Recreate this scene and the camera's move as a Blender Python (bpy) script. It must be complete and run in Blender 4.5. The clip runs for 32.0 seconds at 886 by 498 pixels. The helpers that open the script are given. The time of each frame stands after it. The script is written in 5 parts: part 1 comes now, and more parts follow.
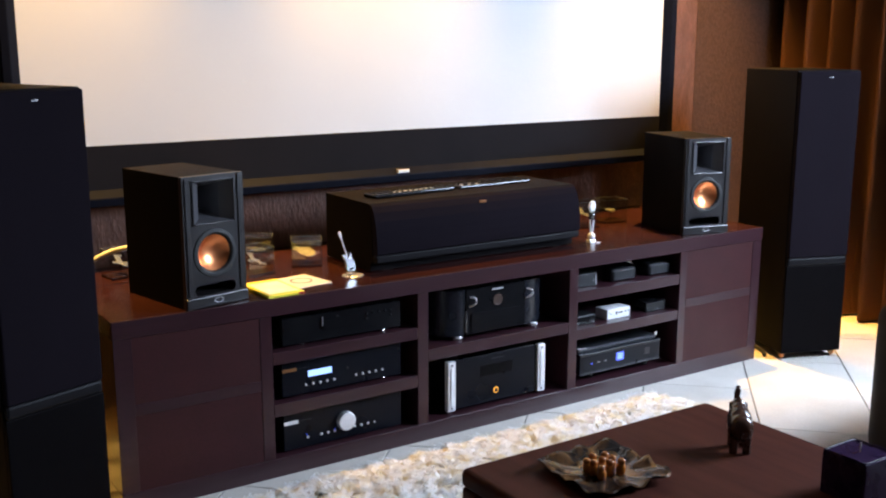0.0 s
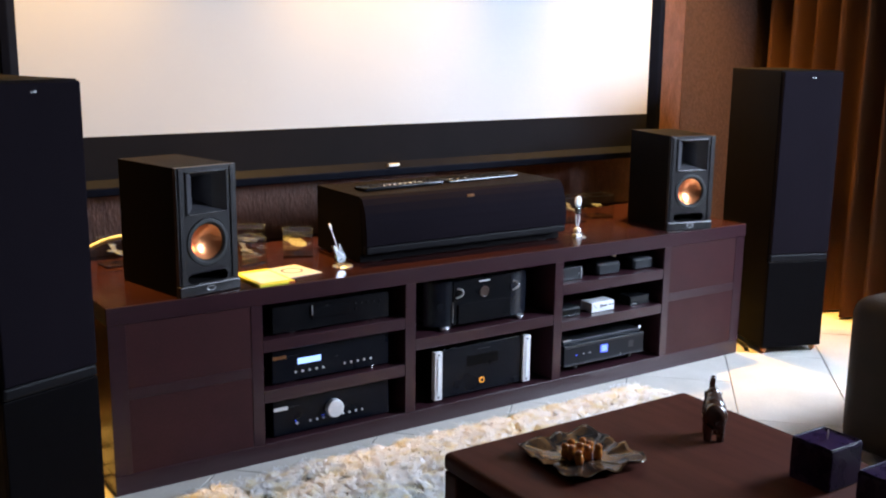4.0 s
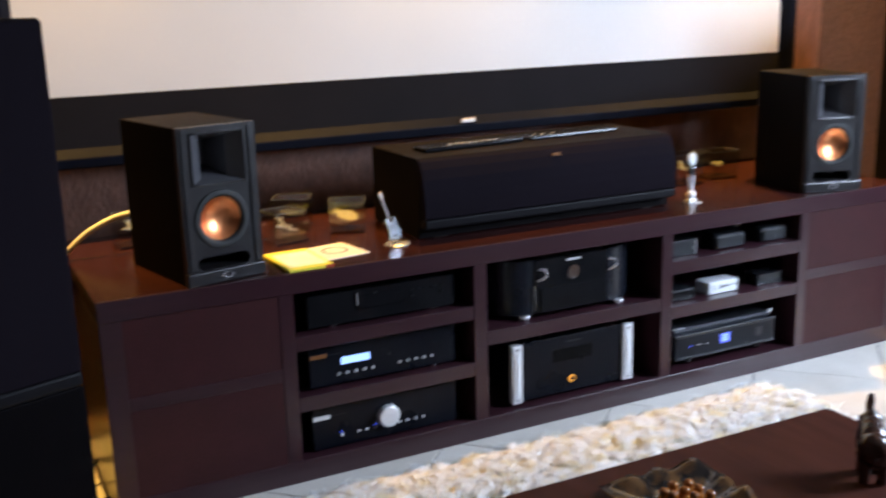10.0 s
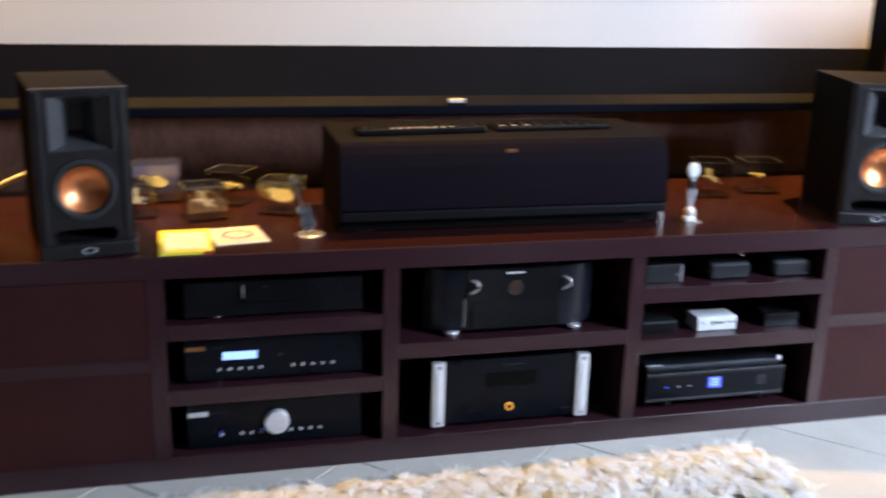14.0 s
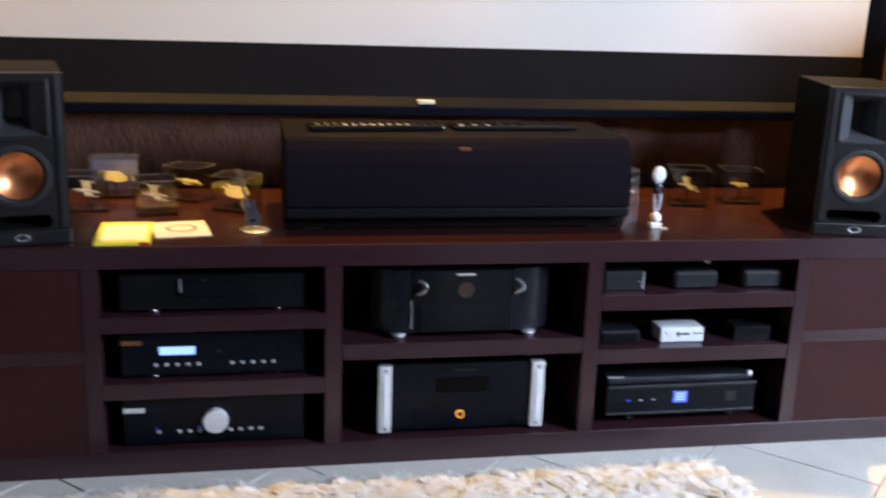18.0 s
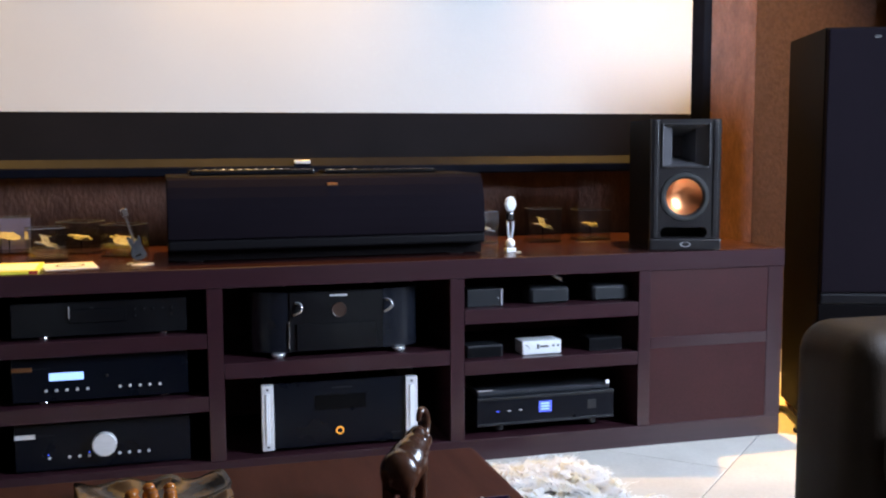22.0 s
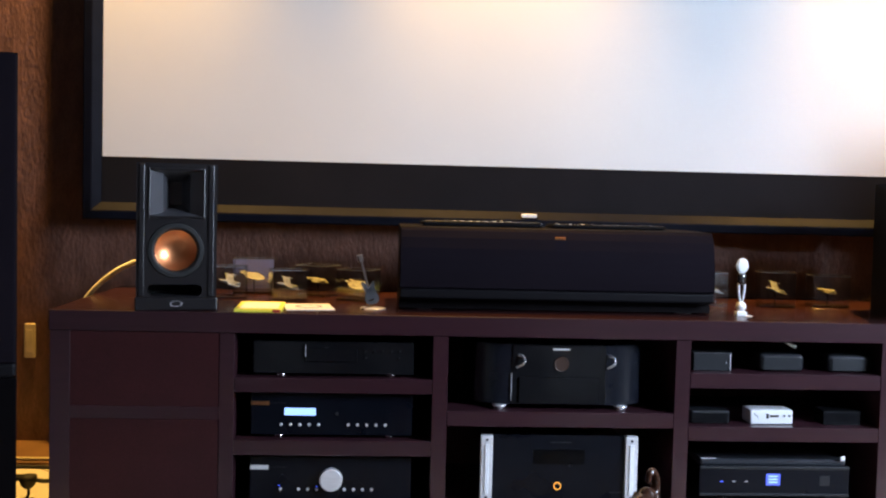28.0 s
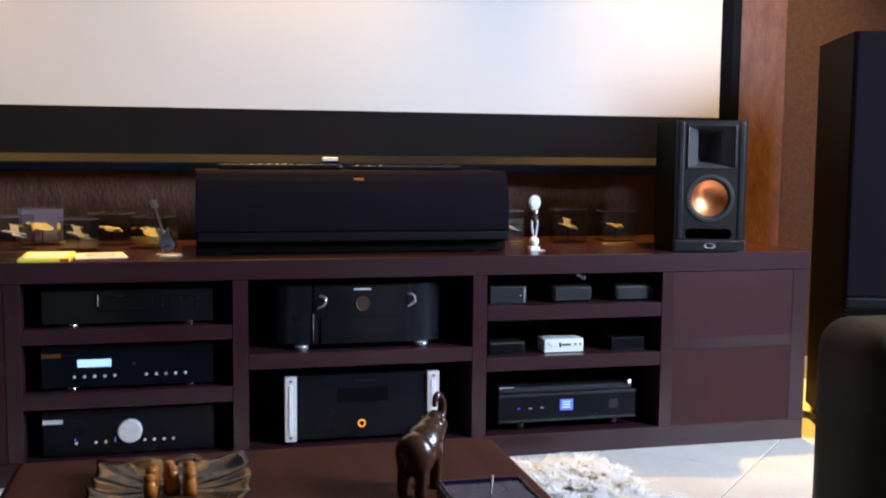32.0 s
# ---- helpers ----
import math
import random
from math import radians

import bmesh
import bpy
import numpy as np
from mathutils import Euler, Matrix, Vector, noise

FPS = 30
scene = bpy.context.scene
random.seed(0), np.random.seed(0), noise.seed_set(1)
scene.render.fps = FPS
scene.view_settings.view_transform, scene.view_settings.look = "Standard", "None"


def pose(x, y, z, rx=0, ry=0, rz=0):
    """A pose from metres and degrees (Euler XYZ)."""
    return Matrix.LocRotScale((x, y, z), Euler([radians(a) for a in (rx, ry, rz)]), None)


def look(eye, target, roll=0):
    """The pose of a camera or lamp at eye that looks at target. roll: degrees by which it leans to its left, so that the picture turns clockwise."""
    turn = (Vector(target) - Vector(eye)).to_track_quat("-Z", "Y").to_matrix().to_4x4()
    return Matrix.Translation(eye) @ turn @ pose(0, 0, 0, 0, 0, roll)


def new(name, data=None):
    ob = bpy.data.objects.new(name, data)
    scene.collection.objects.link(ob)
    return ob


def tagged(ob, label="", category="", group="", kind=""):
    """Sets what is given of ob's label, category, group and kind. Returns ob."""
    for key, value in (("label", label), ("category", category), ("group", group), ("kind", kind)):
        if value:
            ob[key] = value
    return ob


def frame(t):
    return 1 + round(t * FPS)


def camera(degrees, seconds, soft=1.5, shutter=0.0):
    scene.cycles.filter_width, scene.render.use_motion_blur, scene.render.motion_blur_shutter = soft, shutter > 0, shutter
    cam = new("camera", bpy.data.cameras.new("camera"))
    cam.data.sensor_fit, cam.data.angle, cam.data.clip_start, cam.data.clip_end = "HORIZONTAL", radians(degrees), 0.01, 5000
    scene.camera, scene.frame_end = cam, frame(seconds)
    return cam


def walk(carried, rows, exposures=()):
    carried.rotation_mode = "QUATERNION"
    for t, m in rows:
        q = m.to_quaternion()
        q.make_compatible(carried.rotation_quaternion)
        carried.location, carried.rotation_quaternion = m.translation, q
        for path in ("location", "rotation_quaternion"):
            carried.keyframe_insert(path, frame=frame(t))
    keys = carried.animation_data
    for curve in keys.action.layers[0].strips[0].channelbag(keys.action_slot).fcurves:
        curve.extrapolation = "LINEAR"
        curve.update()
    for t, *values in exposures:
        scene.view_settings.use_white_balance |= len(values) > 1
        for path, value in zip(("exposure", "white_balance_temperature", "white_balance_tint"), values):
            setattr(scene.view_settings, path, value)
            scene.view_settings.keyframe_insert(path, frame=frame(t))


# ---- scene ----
cam = camera(47.1, 32.0, soft=2.1, shutter=0.8)
PATH = [
    (0, (-0.707, -2.69, 1.295), (0.372, -1.054, 0.898), -0.0),
    (0.5, (-0.697, -2.707, 1.293), (0.375, -1.067, 0.892), 0.1),
    (1, (-0.714, -2.681, 1.29), (0.38, -1.057, 0.885), 0.1),
    (1.5, (-0.716, -2.709, 1.29), (0.367, -1.075, 0.892), 0.0),
    (2, (-0.727, -2.717, 1.301), (0.355, -1.083, 0.903), 0.3),
    (2.5, (-0.734, -2.739, 1.303), (0.347, -1.103, 0.911), 0.2),
    (3, (-0.731, -2.77, 1.299), (0.358, -1.14, 0.902), 0.4),
    (3.5, (-0.731, -2.769, 1.299), (0.357, -1.141, 0.892), 0.6),
    (5.5, (-0.723, -2.781, 1.297), (0.352, -1.142, 0.899), 0.3),
    (6, (-0.716, -2.775, 1.292), (0.356, -1.137, 0.879), -0.1),
    (6.5, (-0.717, -2.761, 1.294), (0.359, -1.132, 0.861), 0.2),
    (7, (-0.721, -2.702, 1.291), (0.375, -1.084, 0.868), 0.2),
    (7.2, (-0.722, -2.674, 1.281), (0.395, -1.063, 0.886), -0.2),
    (7.5, (-0.715, -2.644, 1.27), (0.391, -1.03, 0.857), -0.7),
    (7.7, (-0.692, -2.625, 1.273), (0.418, -1.027, 0.812), -0.5),
    (8, (-0.65, -2.582, 1.272), (0.474, -0.99, 0.823), -0.8),
    (8.2, (-0.604, -2.559, 1.263), (0.475, -0.925, 0.857), -0.4),
    (8.5, (-0.543, -2.522, 1.253), (0.589, -0.922, 0.855), 0.6),
    (8.7, (-0.508, -2.499, 1.247), (0.611, -0.9, 0.81), 0.9),
    (9, (-0.454, -2.462, 1.247), (0.624, -0.848, 0.764), 0.5),
    (9.2, (-0.421, -2.438, 1.237), (0.611, -0.793, 0.757), -0.1),
    (9.5, (-0.361, -2.399, 1.225), (0.607, -0.721, 0.728), -0.7),
    (9.7, (-0.328, -2.359, 1.213), (0.653, -0.682, 0.739), -0.7),
    (10, (-0.28, -2.325, 1.205), (0.587, -0.587, 0.727), -1.6),
    (10.2, (-0.238, -2.317, 1.204), (0.589, -0.574, 0.675), -1.6),
    (10.5, (-0.156, -2.314, 1.207), (0.591, -0.538, 0.669), -1.6),
    (10.7, (-0.079, -2.329, 1.206), (0.659, -0.549, 0.67), 1.0),
    (11, (0.03, -2.361, 1.205), (0.696, -0.562, 0.641), 2.5),
    (11.2, (0.086, -2.355, 1.205), (0.729, -0.552, 0.627), 1.7),
    (11.5, (0.152, -2.326, 1.209), (0.778, -0.518, 0.626), 1.0),
    (11.7, (0.176, -2.272, 1.196), (0.813, -0.468, 0.614), 0.9),
    (12, (0.206, -2.246, 1.205), (0.789, -0.402, 0.695), 0.9),
    (12.2, (0.235, -2.237, 1.203), (0.781, -0.385, 0.679), 1.1),
    (12.5, (0.283, -2.253, 1.221), (0.721, -0.384, 0.659), 0.2),
    (12.7, (0.329, -2.256, 1.205), (0.701, -0.377, 0.629), 0.4),
    (13, (0.42, -2.262, 1.215), (0.671, -0.365, 0.634), 2.2),
    (13.2, (0.475, -2.278, 1.217), (0.651, -0.374, 0.631), 2.1),
    (13.5, (0.525, -2.276, 1.225), (0.701, -0.373, 0.637), 1.5),
    (13.7, (0.539, -2.277, 1.242), (0.855, -0.391, 0.654), 3.0),
    (14, (0.545, -2.268, 1.234), (1.012, -0.406, 0.673), 1.6),
    (14.2, (0.559, -2.271, 1.239), (1.1, -0.428, 0.684), 0.7),
    (14.5, (0.576, -2.281, 1.238), (1.239, -0.476, 0.689), 0.4),
    (16.5, (0.524, -2.304, 1.216), (1.276, -0.529, 0.681), 1.0),
    (17, (0.531, -2.288, 1.208), (1.302, -0.516, 0.694), 1.0),
    (17.2, (0.532, -2.282, 1.203), (1.265, -0.501, 0.665), 0.5),
    (17.5, (0.59, -2.269, 1.204), (1.247, -0.463, 0.649), 0.2),
    (17.7, (0.669, -2.262, 1.192), (1.24, -0.421, 0.657), 0.5),
    (18, (0.81, -2.271, 1.156), (1.174, -0.372, 0.645), 2.1),
    (18.2, (0.866, -2.27, 1.136), (1.266, -0.381, 0.614), 2.3),
    (18.5, (0.901, -2.244, 1.09), (1.237, -0.356, 0.523), 0.5),
    (18.7, (0.899, -2.231, 1.054), (1.265, -0.327, 0.565), 0.5),
    (19, (0.908, -2.221, 0.966), (1.236, -0.29, 0.565), 2.0),
    (19.2, (0.891, -2.2, 0.914), (1.232, -0.264, 0.546), 2.0),
    (19.5, (0.858, -2.265, 0.864), (1.217, -0.32, 0.57), 1.9),
    (19.7, (0.858, -2.35, 0.866), (1.325, -0.427, 0.575), 2.5),
    (20, (0.868, -2.488, 0.868), (1.467, -0.607, 0.547), 1.8),
    (20.2, (0.882, -2.532, 0.878), (1.457, -0.638, 0.587), 0.6),
    (20.5, (0.884, -2.576, 0.895), (1.453, -0.673, 0.657), 0.5),
    (20.7, (0.878, -2.592, 0.882), (1.437, -0.685, 0.655), 0.4),
    (21, (0.874, -2.597, 0.859), (1.395, -0.679, 0.633), 0.2),
    (21.5, (0.872, -2.593, 0.862), (1.406, -0.677, 0.656), -0.4),
    (22, (0.875, -2.6, 0.861), (1.402, -0.681, 0.66), -0.3),
    (22.5, (0.873, -2.6, 0.869), (1.346, -0.666, 0.677), -0.4),
    (23, (0.854, -2.601, 0.843), (1.29, -0.657, 0.668), -0.5),
    (23.2, (0.85, -2.601, 0.844), (1.216, -0.643, 0.659), -0.8),
    (23.5, (0.834, -2.598, 0.849), (1.125, -0.627, 0.669), -0.7),
    (23.7, (0.81, -2.593, 0.849), (1.014, -0.611, 0.667), -0.6),
    (24, (0.781, -2.599, 0.85), (0.861, -0.61, 0.661), -0.3),
    (24.2, (0.783, -2.599, 0.854), (0.824, -0.608, 0.671), -0.1),
    (24.5, (0.792, -2.599, 0.854), (0.835, -0.608, 0.678), 0.1),
    (25, (0.8, -2.598, 0.849), (0.856, -0.607, 0.669), -0.1),
    (25.5, (0.803, -2.595, 0.847), (0.855, -0.602, 0.698), -0.4),
    (27.5, (0.823, -2.599, 0.861), (0.935, -0.605, 0.752), 1.4),
    (28, (0.834, -2.607, 0.858), (0.953, -0.613, 0.762), 1.4),
    (28.5, (0.826, -2.61, 0.849), (0.979, -0.618, 0.745), 1.1),
    (28.7, (0.83, -2.615, 0.847), (0.987, -0.623, 0.745), 1.3),
    (29, (0.855, -2.622, 0.838), (1.072, -0.637, 0.718), 1.2),
    (29.2, (0.877, -2.624, 0.855), (1.166, -0.65, 0.711), 1.5),
    (29.5, (0.886, -2.626, 0.867), (1.281, -0.671, 0.716), 1.4),
    (29.7, (0.886, -2.624, 0.866), (1.341, -0.682, 0.723), 1.2),
    (30, (0.884, -2.625, 0.853), (1.387, -0.693, 0.731), 1.0),
    (30.5, (0.89, -2.627, 0.848), (1.372, -0.691, 0.699), 0.6),
    (31, (0.884, -2.626, 0.843), (1.35, -0.688, 0.683), 0.5),
    (31.5, (0.89, -2.625, 0.836), (1.366, -0.69, 0.663), 0.6),
    (32, (0.889, -2.63, 0.827), (1.356, -0.694, 0.645), 0.5),
]
walk(cam, [(t, look(eye, target, roll)) for t, eye, target, roll in PATH], exposures=[(0, 0.13), (8.5, 0.15), (11, -0.02), (17, -0.08), (19, -0.20), (21, -0.09), (25, -0.03), (28, -0.07), (32, -0.09)])

# ---- light ----
world = bpy.data.worlds.new("sky")
scene.world = world
world.use_nodes = True
wn = world.node_tree
sky = wn.nodes.new("ShaderNodeTexSky")
sky.sky_type, sky.sun_disc = "NISHITA", False
sky.sun_elevation, sky.sun_rotation = radians(38), radians(100)
wn.links.new(sky.outputs[0], wn.nodes["Background"].inputs[0])
wn.nodes["Background"].inputs[1].default_value = 0.12


def lamp(name, kind, energy, color, m, **more):
    data = bpy.data.lights.new(name, kind)
    data.energy, data.color = energy, color
    for key, value in more.items():
        if key == "size":
            data.shape, data.size, data.size_y = "RECTANGLE", *value
        elif key == "cone":
            data.spot_size, data.spot_blend, data.shadow_soft_size = value
    ob = new(name, data)
    ob.matrix_world = m
    return ob


# daylight in the opening of the window of the right wall
lamp("window_daylight", "AREA", 240, (0.63, 0.765, 1.0), look((3.70, -1.72, 1.70), (1.9, -0.5, 0.2)), size=(0.80, 1.20))
# warm halogen spots in the ceiling, close to the projection wall
SPOTS = ((0.02, 0.54, 520, 66), (1.19, 0.54, 500, 65), (2.70, 0.53, 690, 74), (3.20, 0.30, 360, 44))
for x, y, watts, cone in SPOTS:
    lamp("halogen_light", "SPOT", watts, (1.0, 0.55, 0.11), look((x, y + 0.015, 2.57), (x, 0.92 if cone > 50 else 0.40, 0)), cone=(radians(cone), 1.0, 0.02))


# ---- materials ----
def material(name, base, rough=0.5, metal=0.0, second=None, scale=8.0, stretch=(1, 1, 1), fine=0.0, fine_scale=300.0, bump=0.0, bump_scale=200.0,
             spread=0.0, island=False, coat=0.0, spec=0.5, rough_var=0.1, relief=0.003, thin=0.0, contrast=(0.35, 0.65)):
    """A surface whose colour drifts from base to second at one scale, with grain at a finer one, and bump."""
    m = bpy.data.materials.new(name)
    m.use_nodes = True
    t = m.node_tree
    n, link = t.nodes, t.links.new
    b = n["Principled BSDF"]
    b.inputs["Roughness"].default_value, b.inputs["Metallic"].default_value = rough, metal
    b.inputs["Coat Weight"].default_value = coat
    b.inputs["Specular IOR Level"].default_value = spec
    where = n.new("ShaderNodeTexCoord")
    mapping = n.new("ShaderNodeMapping")
    mapping.inputs["Scale"].default_value = stretch
    link(where.outputs["Object"], mapping.inputs[0])
    big = n.new("ShaderNodeTexNoise")
    big.inputs["Scale"].default_value, big.inputs["Detail"].default_value = scale, 4
    link(mapping.outputs[0], big.inputs["Vector"])
    ramp = n.new("ShaderNodeValToRGB")
    second = second or tuple(c * 0.8 for c in base)
    ramp.color_ramp.elements[0].position, ramp.color_ramp.elements[1].position = contrast
    ramp.color_ramp.elements[0].color, ramp.color_ramp.elements[1].color = (*base, 1), (*second, 1)
    link(big.outputs[0], ramp.inputs[0])
    colour = ramp.outputs[0]
    small = n.new("ShaderNodeTexNoise")
    small.inputs["Scale"].default_value, small.inputs["Detail"].default_value = fine_scale, 3
    link(mapping.outputs[0], small.inputs["Vector"])
    if fine:
        span = n.new("ShaderNodeMapRange")
        span.inputs["To Min"].default_value, span.inputs["To Max"].default_value = 1 - fine, 1 + fine
        link(small.outputs[0], span.inputs[0])
        times = n.new("ShaderNodeVectorMath")
        times.operation = "MULTIPLY"
        link(colour, times.inputs[0])
        link(span.outputs[0], times.inputs[1])
        colour = times.outputs[0]
    if spread:
        pick = n.new("ShaderNodeNewGeometry" if island else "ShaderNodeObjectInfo")
        span = n.new("ShaderNodeMapRange")
        span.inputs["To Min"].default_value, span.inputs["To Max"].default_value = 1 - spread, 1 + spread
        link(pick.outputs["Random Per Island" if island else "Random"], span.inputs[0])
        times = n.new("ShaderNodeVectorMath")
        times.operation = "MULTIPLY"
        link(colour, times.inputs[0])
        link(span.outputs[0], times.inputs[1])
        colour = times.outputs[0]
    link(colour, b.inputs["Base Color"])
    if rough_var:
        span = n.new("ShaderNodeMapRange")
        span.inputs["To Min"].default_value, span.inputs["To Max"].default_value = max(0.02, rough - rough_var), min(1, rough + rough_var)
        link(big.outputs[0], span.inputs[0])
        link(span.outputs[0], b.inputs["Roughness"])
    if bump:
        rel = n.new("ShaderNodeTexNoise")
        rel.inputs["Scale"].default_value, rel.inputs["Detail"].default_value = bump_scale, 4
        link(mapping.outputs[0], rel.inputs["Vector"])
        up = n.new("ShaderNodeBump")
        up.inputs["Strength"].default_value, up.inputs["Distance"].default_value = bump, relief
        link(rel.outputs[0], up.inputs["Height"])
        link(up.outputs[0], b.inputs["Normal"])
    if thin:
        glow = n.new("ShaderNodeBsdfTranslucent")
        link(colour, glow.inputs[0])
        both = n.new("ShaderNodeMixShader")
        both.inputs[0].default_value = thin
        link(b.outputs[0], both.inputs[1])
        link(glow.outputs[0], both.inputs[2])
        link(both.outputs[0], n["Material Output"].inputs[0])
    return m


def glowing(name, colour, strength):
    m = bpy.data.materials.new(name)
    m.use_nodes = True
    b = m.node_tree.nodes["Principled BSDF"]
    b.inputs["Base Color"].default_value = (*[c * 0.3 for c in colour], 1)
    b.inputs["Emission Color"].default_value, b.inputs["Emission Strength"].default_value = (*colour, 1), strength
    return m


def clear(name, tint=(1, 1, 1)):
    """A thin clear pane: straight through, with a gloss that follows Fresnel."""
    m = bpy.data.materials.new(name)
    m.use_nodes = True
    n, link = m.node_tree.nodes, m.node_tree.links.new
    n.remove(n["Principled BSDF"])
    through_pane = n.new("ShaderNodeBsdfTransparent")
    through_pane.inputs[0].default_value = (*tint, 1)
    shine = n.new("ShaderNodeBsdfGlossy")
    shine.inputs["Roughness"].default_value = 0.04
    edge = n.new("ShaderNodeLayerWeight")
    edge.inputs["Blend"].default_value = 0.5
    steep = n.new("ShaderNodeMath")
    steep.operation, steep.inputs[1].default_value = "POWER", 5
    link(edge.outputs["Facing"], steep.inputs[0])
    part_shine = n.new("ShaderNodeMath")
    part_shine.operation, part_shine.inputs[1].default_value, part_shine.inputs[2].default_value = "MULTIPLY_ADD", 0.9, 0.045
    link(steep.outputs[0], part_shine.inputs[0])
    mix = n.new("ShaderNodeMixShader")
    link(part_shine.outputs[0], mix.inputs[0])
    link(through_pane.outputs[0], mix.inputs[1])
    link(shine.outputs[0], mix.inputs[2])
    link(mix.outputs[0], n["Material Output"].inputs[0])
    return m


WENGE = material("wenge_veneer", (0.033, 0.0106, 0.0152), 0.30, spec=0.60, second=(0.0265, 0.0083, 0.0118), scale=5, stretch=(0.6, 6, 14), fine=0.14, fine_scale=60, bump=0.006, bump_scale=120, rough_var=0.05)
WENGE_TOP = material("wenge_top", (0.032, 0.0088, 0.0082), 0.24, spec=0.5, second=(0.025, 0.0068, 0.0064), scale=5, stretch=(0.6, 14, 14), fine=0.12, fine_scale=60, bump=0.01, bump_scale=120, rough_var=0.05)
WENGE_IN = material("wenge_inside", (0.14, 0.072, 0.076), 0.6, spec=0.2, scale=6)
DOOR_CLOTH = material("door_panel", (0.040, 0.0092, 0.0108), 0.48, spec=0.26, second=(0.033, 0.0076, 0.0090), scale=9, fine=0.45, fine_scale=260, bump=0.12, bump_scale=700, rough_var=0.05)
TABLE_WOOD = material("table_wood", (0.058, 0.0160, 0.0098), 0.55, spec=0.07, second=(0.042, 0.0112, 0.0068), scale=4, stretch=(6, 0.8, 6), fine=0.14, fine_scale=60, bump=0.015, bump_scale=120, rough_var=0.05)
SCREEN = material("screen_fabric", (0.735, 0.715, 0.69), 0.75, second=(0.695, 0.675, 0.65), scale=1.5, bump=0.02, bump_scale=900, fine=0.02)
VELVET = material("black_velvet", (0.0085, 0.0076, 0.0090), 0.85, spec=0.12, second=(0.0118, 0.0104, 0.0122), scale=5, fine=0.2)
FRAME = material("black_frame", (0.0060, 0.0068, 0.0120), 0.55, spec=0.05, scale=20, fine=0.05, rough_var=0.03)
STUCCO = material("stucco_brown", (0.135, 0.064, 0.044), 0.45, spec=0.36, second=(0.088, 0.040, 0.027), scale=26, stretch=(1, 1, 0.45), fine=0.35, fine_scale=130, bump=0.65, bump_scale=95, relief=0.006)
# darker brown; beside the stucco it paints in the fading of the spotlight
DIM_WALL = material("dim_brown_wall", (0.054, 0.0245, 0.0150), 0.7, spec=0.3, second=(0.042, 0.0190, 0.0115), scale=70, contrast=(0.42, 0.62), bump=0.7, bump_scale=75, relief=0.005)
PAINT = material("wall_paint", (0.075, 0.048, 0.037), 0.8, scale=3, bump=0.1)
CEIL = material("ceiling_paint", (0.24, 0.21, 0.19), 0.9, second=(0.21, 0.185, 0.165), scale=2, bump=0.08)
TILE = material("floor_tile", (0.71, 0.665, 0.60), 0.42, second=(0.62, 0.575, 0.51), scale=5, fine=0.12, fine_scale=90, bump=0.12, bump_scale=60, spread=0.06)
GROUT = material("grout", (0.30, 0.28, 0.25), 0.9, second=(0.24, 0.22, 0.20), scale=20, fine=0.2)
VINYL = material("black_ash_vinyl", (0.0042, 0.0034, 0.0037), 0.6, spec=0.04, second=(0.0076, 0.0060, 0.0063), scale=6, stretch=(30, 30, 1.5), fine=0.3, fine_scale=40, bump=0.12, bump_scale=60)
CLOTH = material("grille_cloth", (0.0076, 0.0056, 0.0082), 0.9, spec=0.04, second=(0.0092, 0.0068, 0.0098), scale=4, fine=0.35, fine_scale=900, bump=0.25, bump_scale=1200)
DARK_BAFFLE = material("black_grey_baffle", (0.0032, 0.0026, 0.0031), 0.55, spec=0.03, second=(0.0027, 0.0021, 0.0025), scale=20, fine=0.12, fine_scale=600, bump=0.05, bump_scale=900)
BAFFLE = material("dark_grey_baffle", (0.0125, 0.0106, 0.0116), 0.33, spec=0.75, second=(0.0096, 0.0080, 0.0086), scale=20, fine=0.12, fine_scale=600, bump=0.05, bump_scale=900)
HORN = material("satin_horn_plastic", (0.072, 0.070, 0.076), 0.30, spec=0.95, second=(0.062, 0.060, 0.066), scale=20, rough_var=0.05)
RUBBER = material("black_rubber", (0.012, 0.012, 0.012), 0.6, scale=30)
COPPER = material("copper_cone", (0.97, 0.38, 0.16), 0.34, 1.0, second=(0.93, 0.33, 0.13), scale=30)
BLACK_METAL = material("black_anodised", (0.0022, 0.0030, 0.0060), 0.30, 0.0, spec=0.17, second=(0.0030, 0.0040, 0.0076), scale=10, fine=0.15, fine_scale=900)
SHELL_METAL = material("dark_satin_metal", (0.0075, 0.0088, 0.0135), 0.26, 0.0, spec=0.4, second=(0.006, 0.007, 0.0105), scale=10, rough_var=0.05)
BLACK_GLOSS = material("black_gloss", (0.006, 0.006, 0.007), 0.14, spec=0.2, second=(0.009, 0.009, 0.010), scale=10, rough_var=0.04)
GREY_PLASTIC = material("grey_plastic", (0.0085, 0.0098, 0.0125), 0.45, scale=15)
SILVER = material("brushed_aluminium", (0.80, 0.80, 0.82), 0.40, 0.35, second=(0.72, 0.72, 0.74), scale=20, stretch=(1, 1, 12), fine=0.1)
CHROME = material("chrome", (0.85, 0.85, 0.86), 0.10, 1.0, second=(0.78, 0.78, 0.79), scale=20, rough_var=0.04)
WHITE_PLASTIC = material("white_plastic", (0.86, 0.87, 0.88), 0.35, second=(0.80, 0.81, 0.83), scale=10)
DISPLAY = glowing("blue_white_display", (0.30, 0.50, 1.0), 1.8)
DISPLAY_BLUE = glowing("blue_display", (0.10, 0.16, 1.0), 1.2)
LED_BLUE = glowing("blue_led", (0.05, 0.10, 1.0), 2.0)
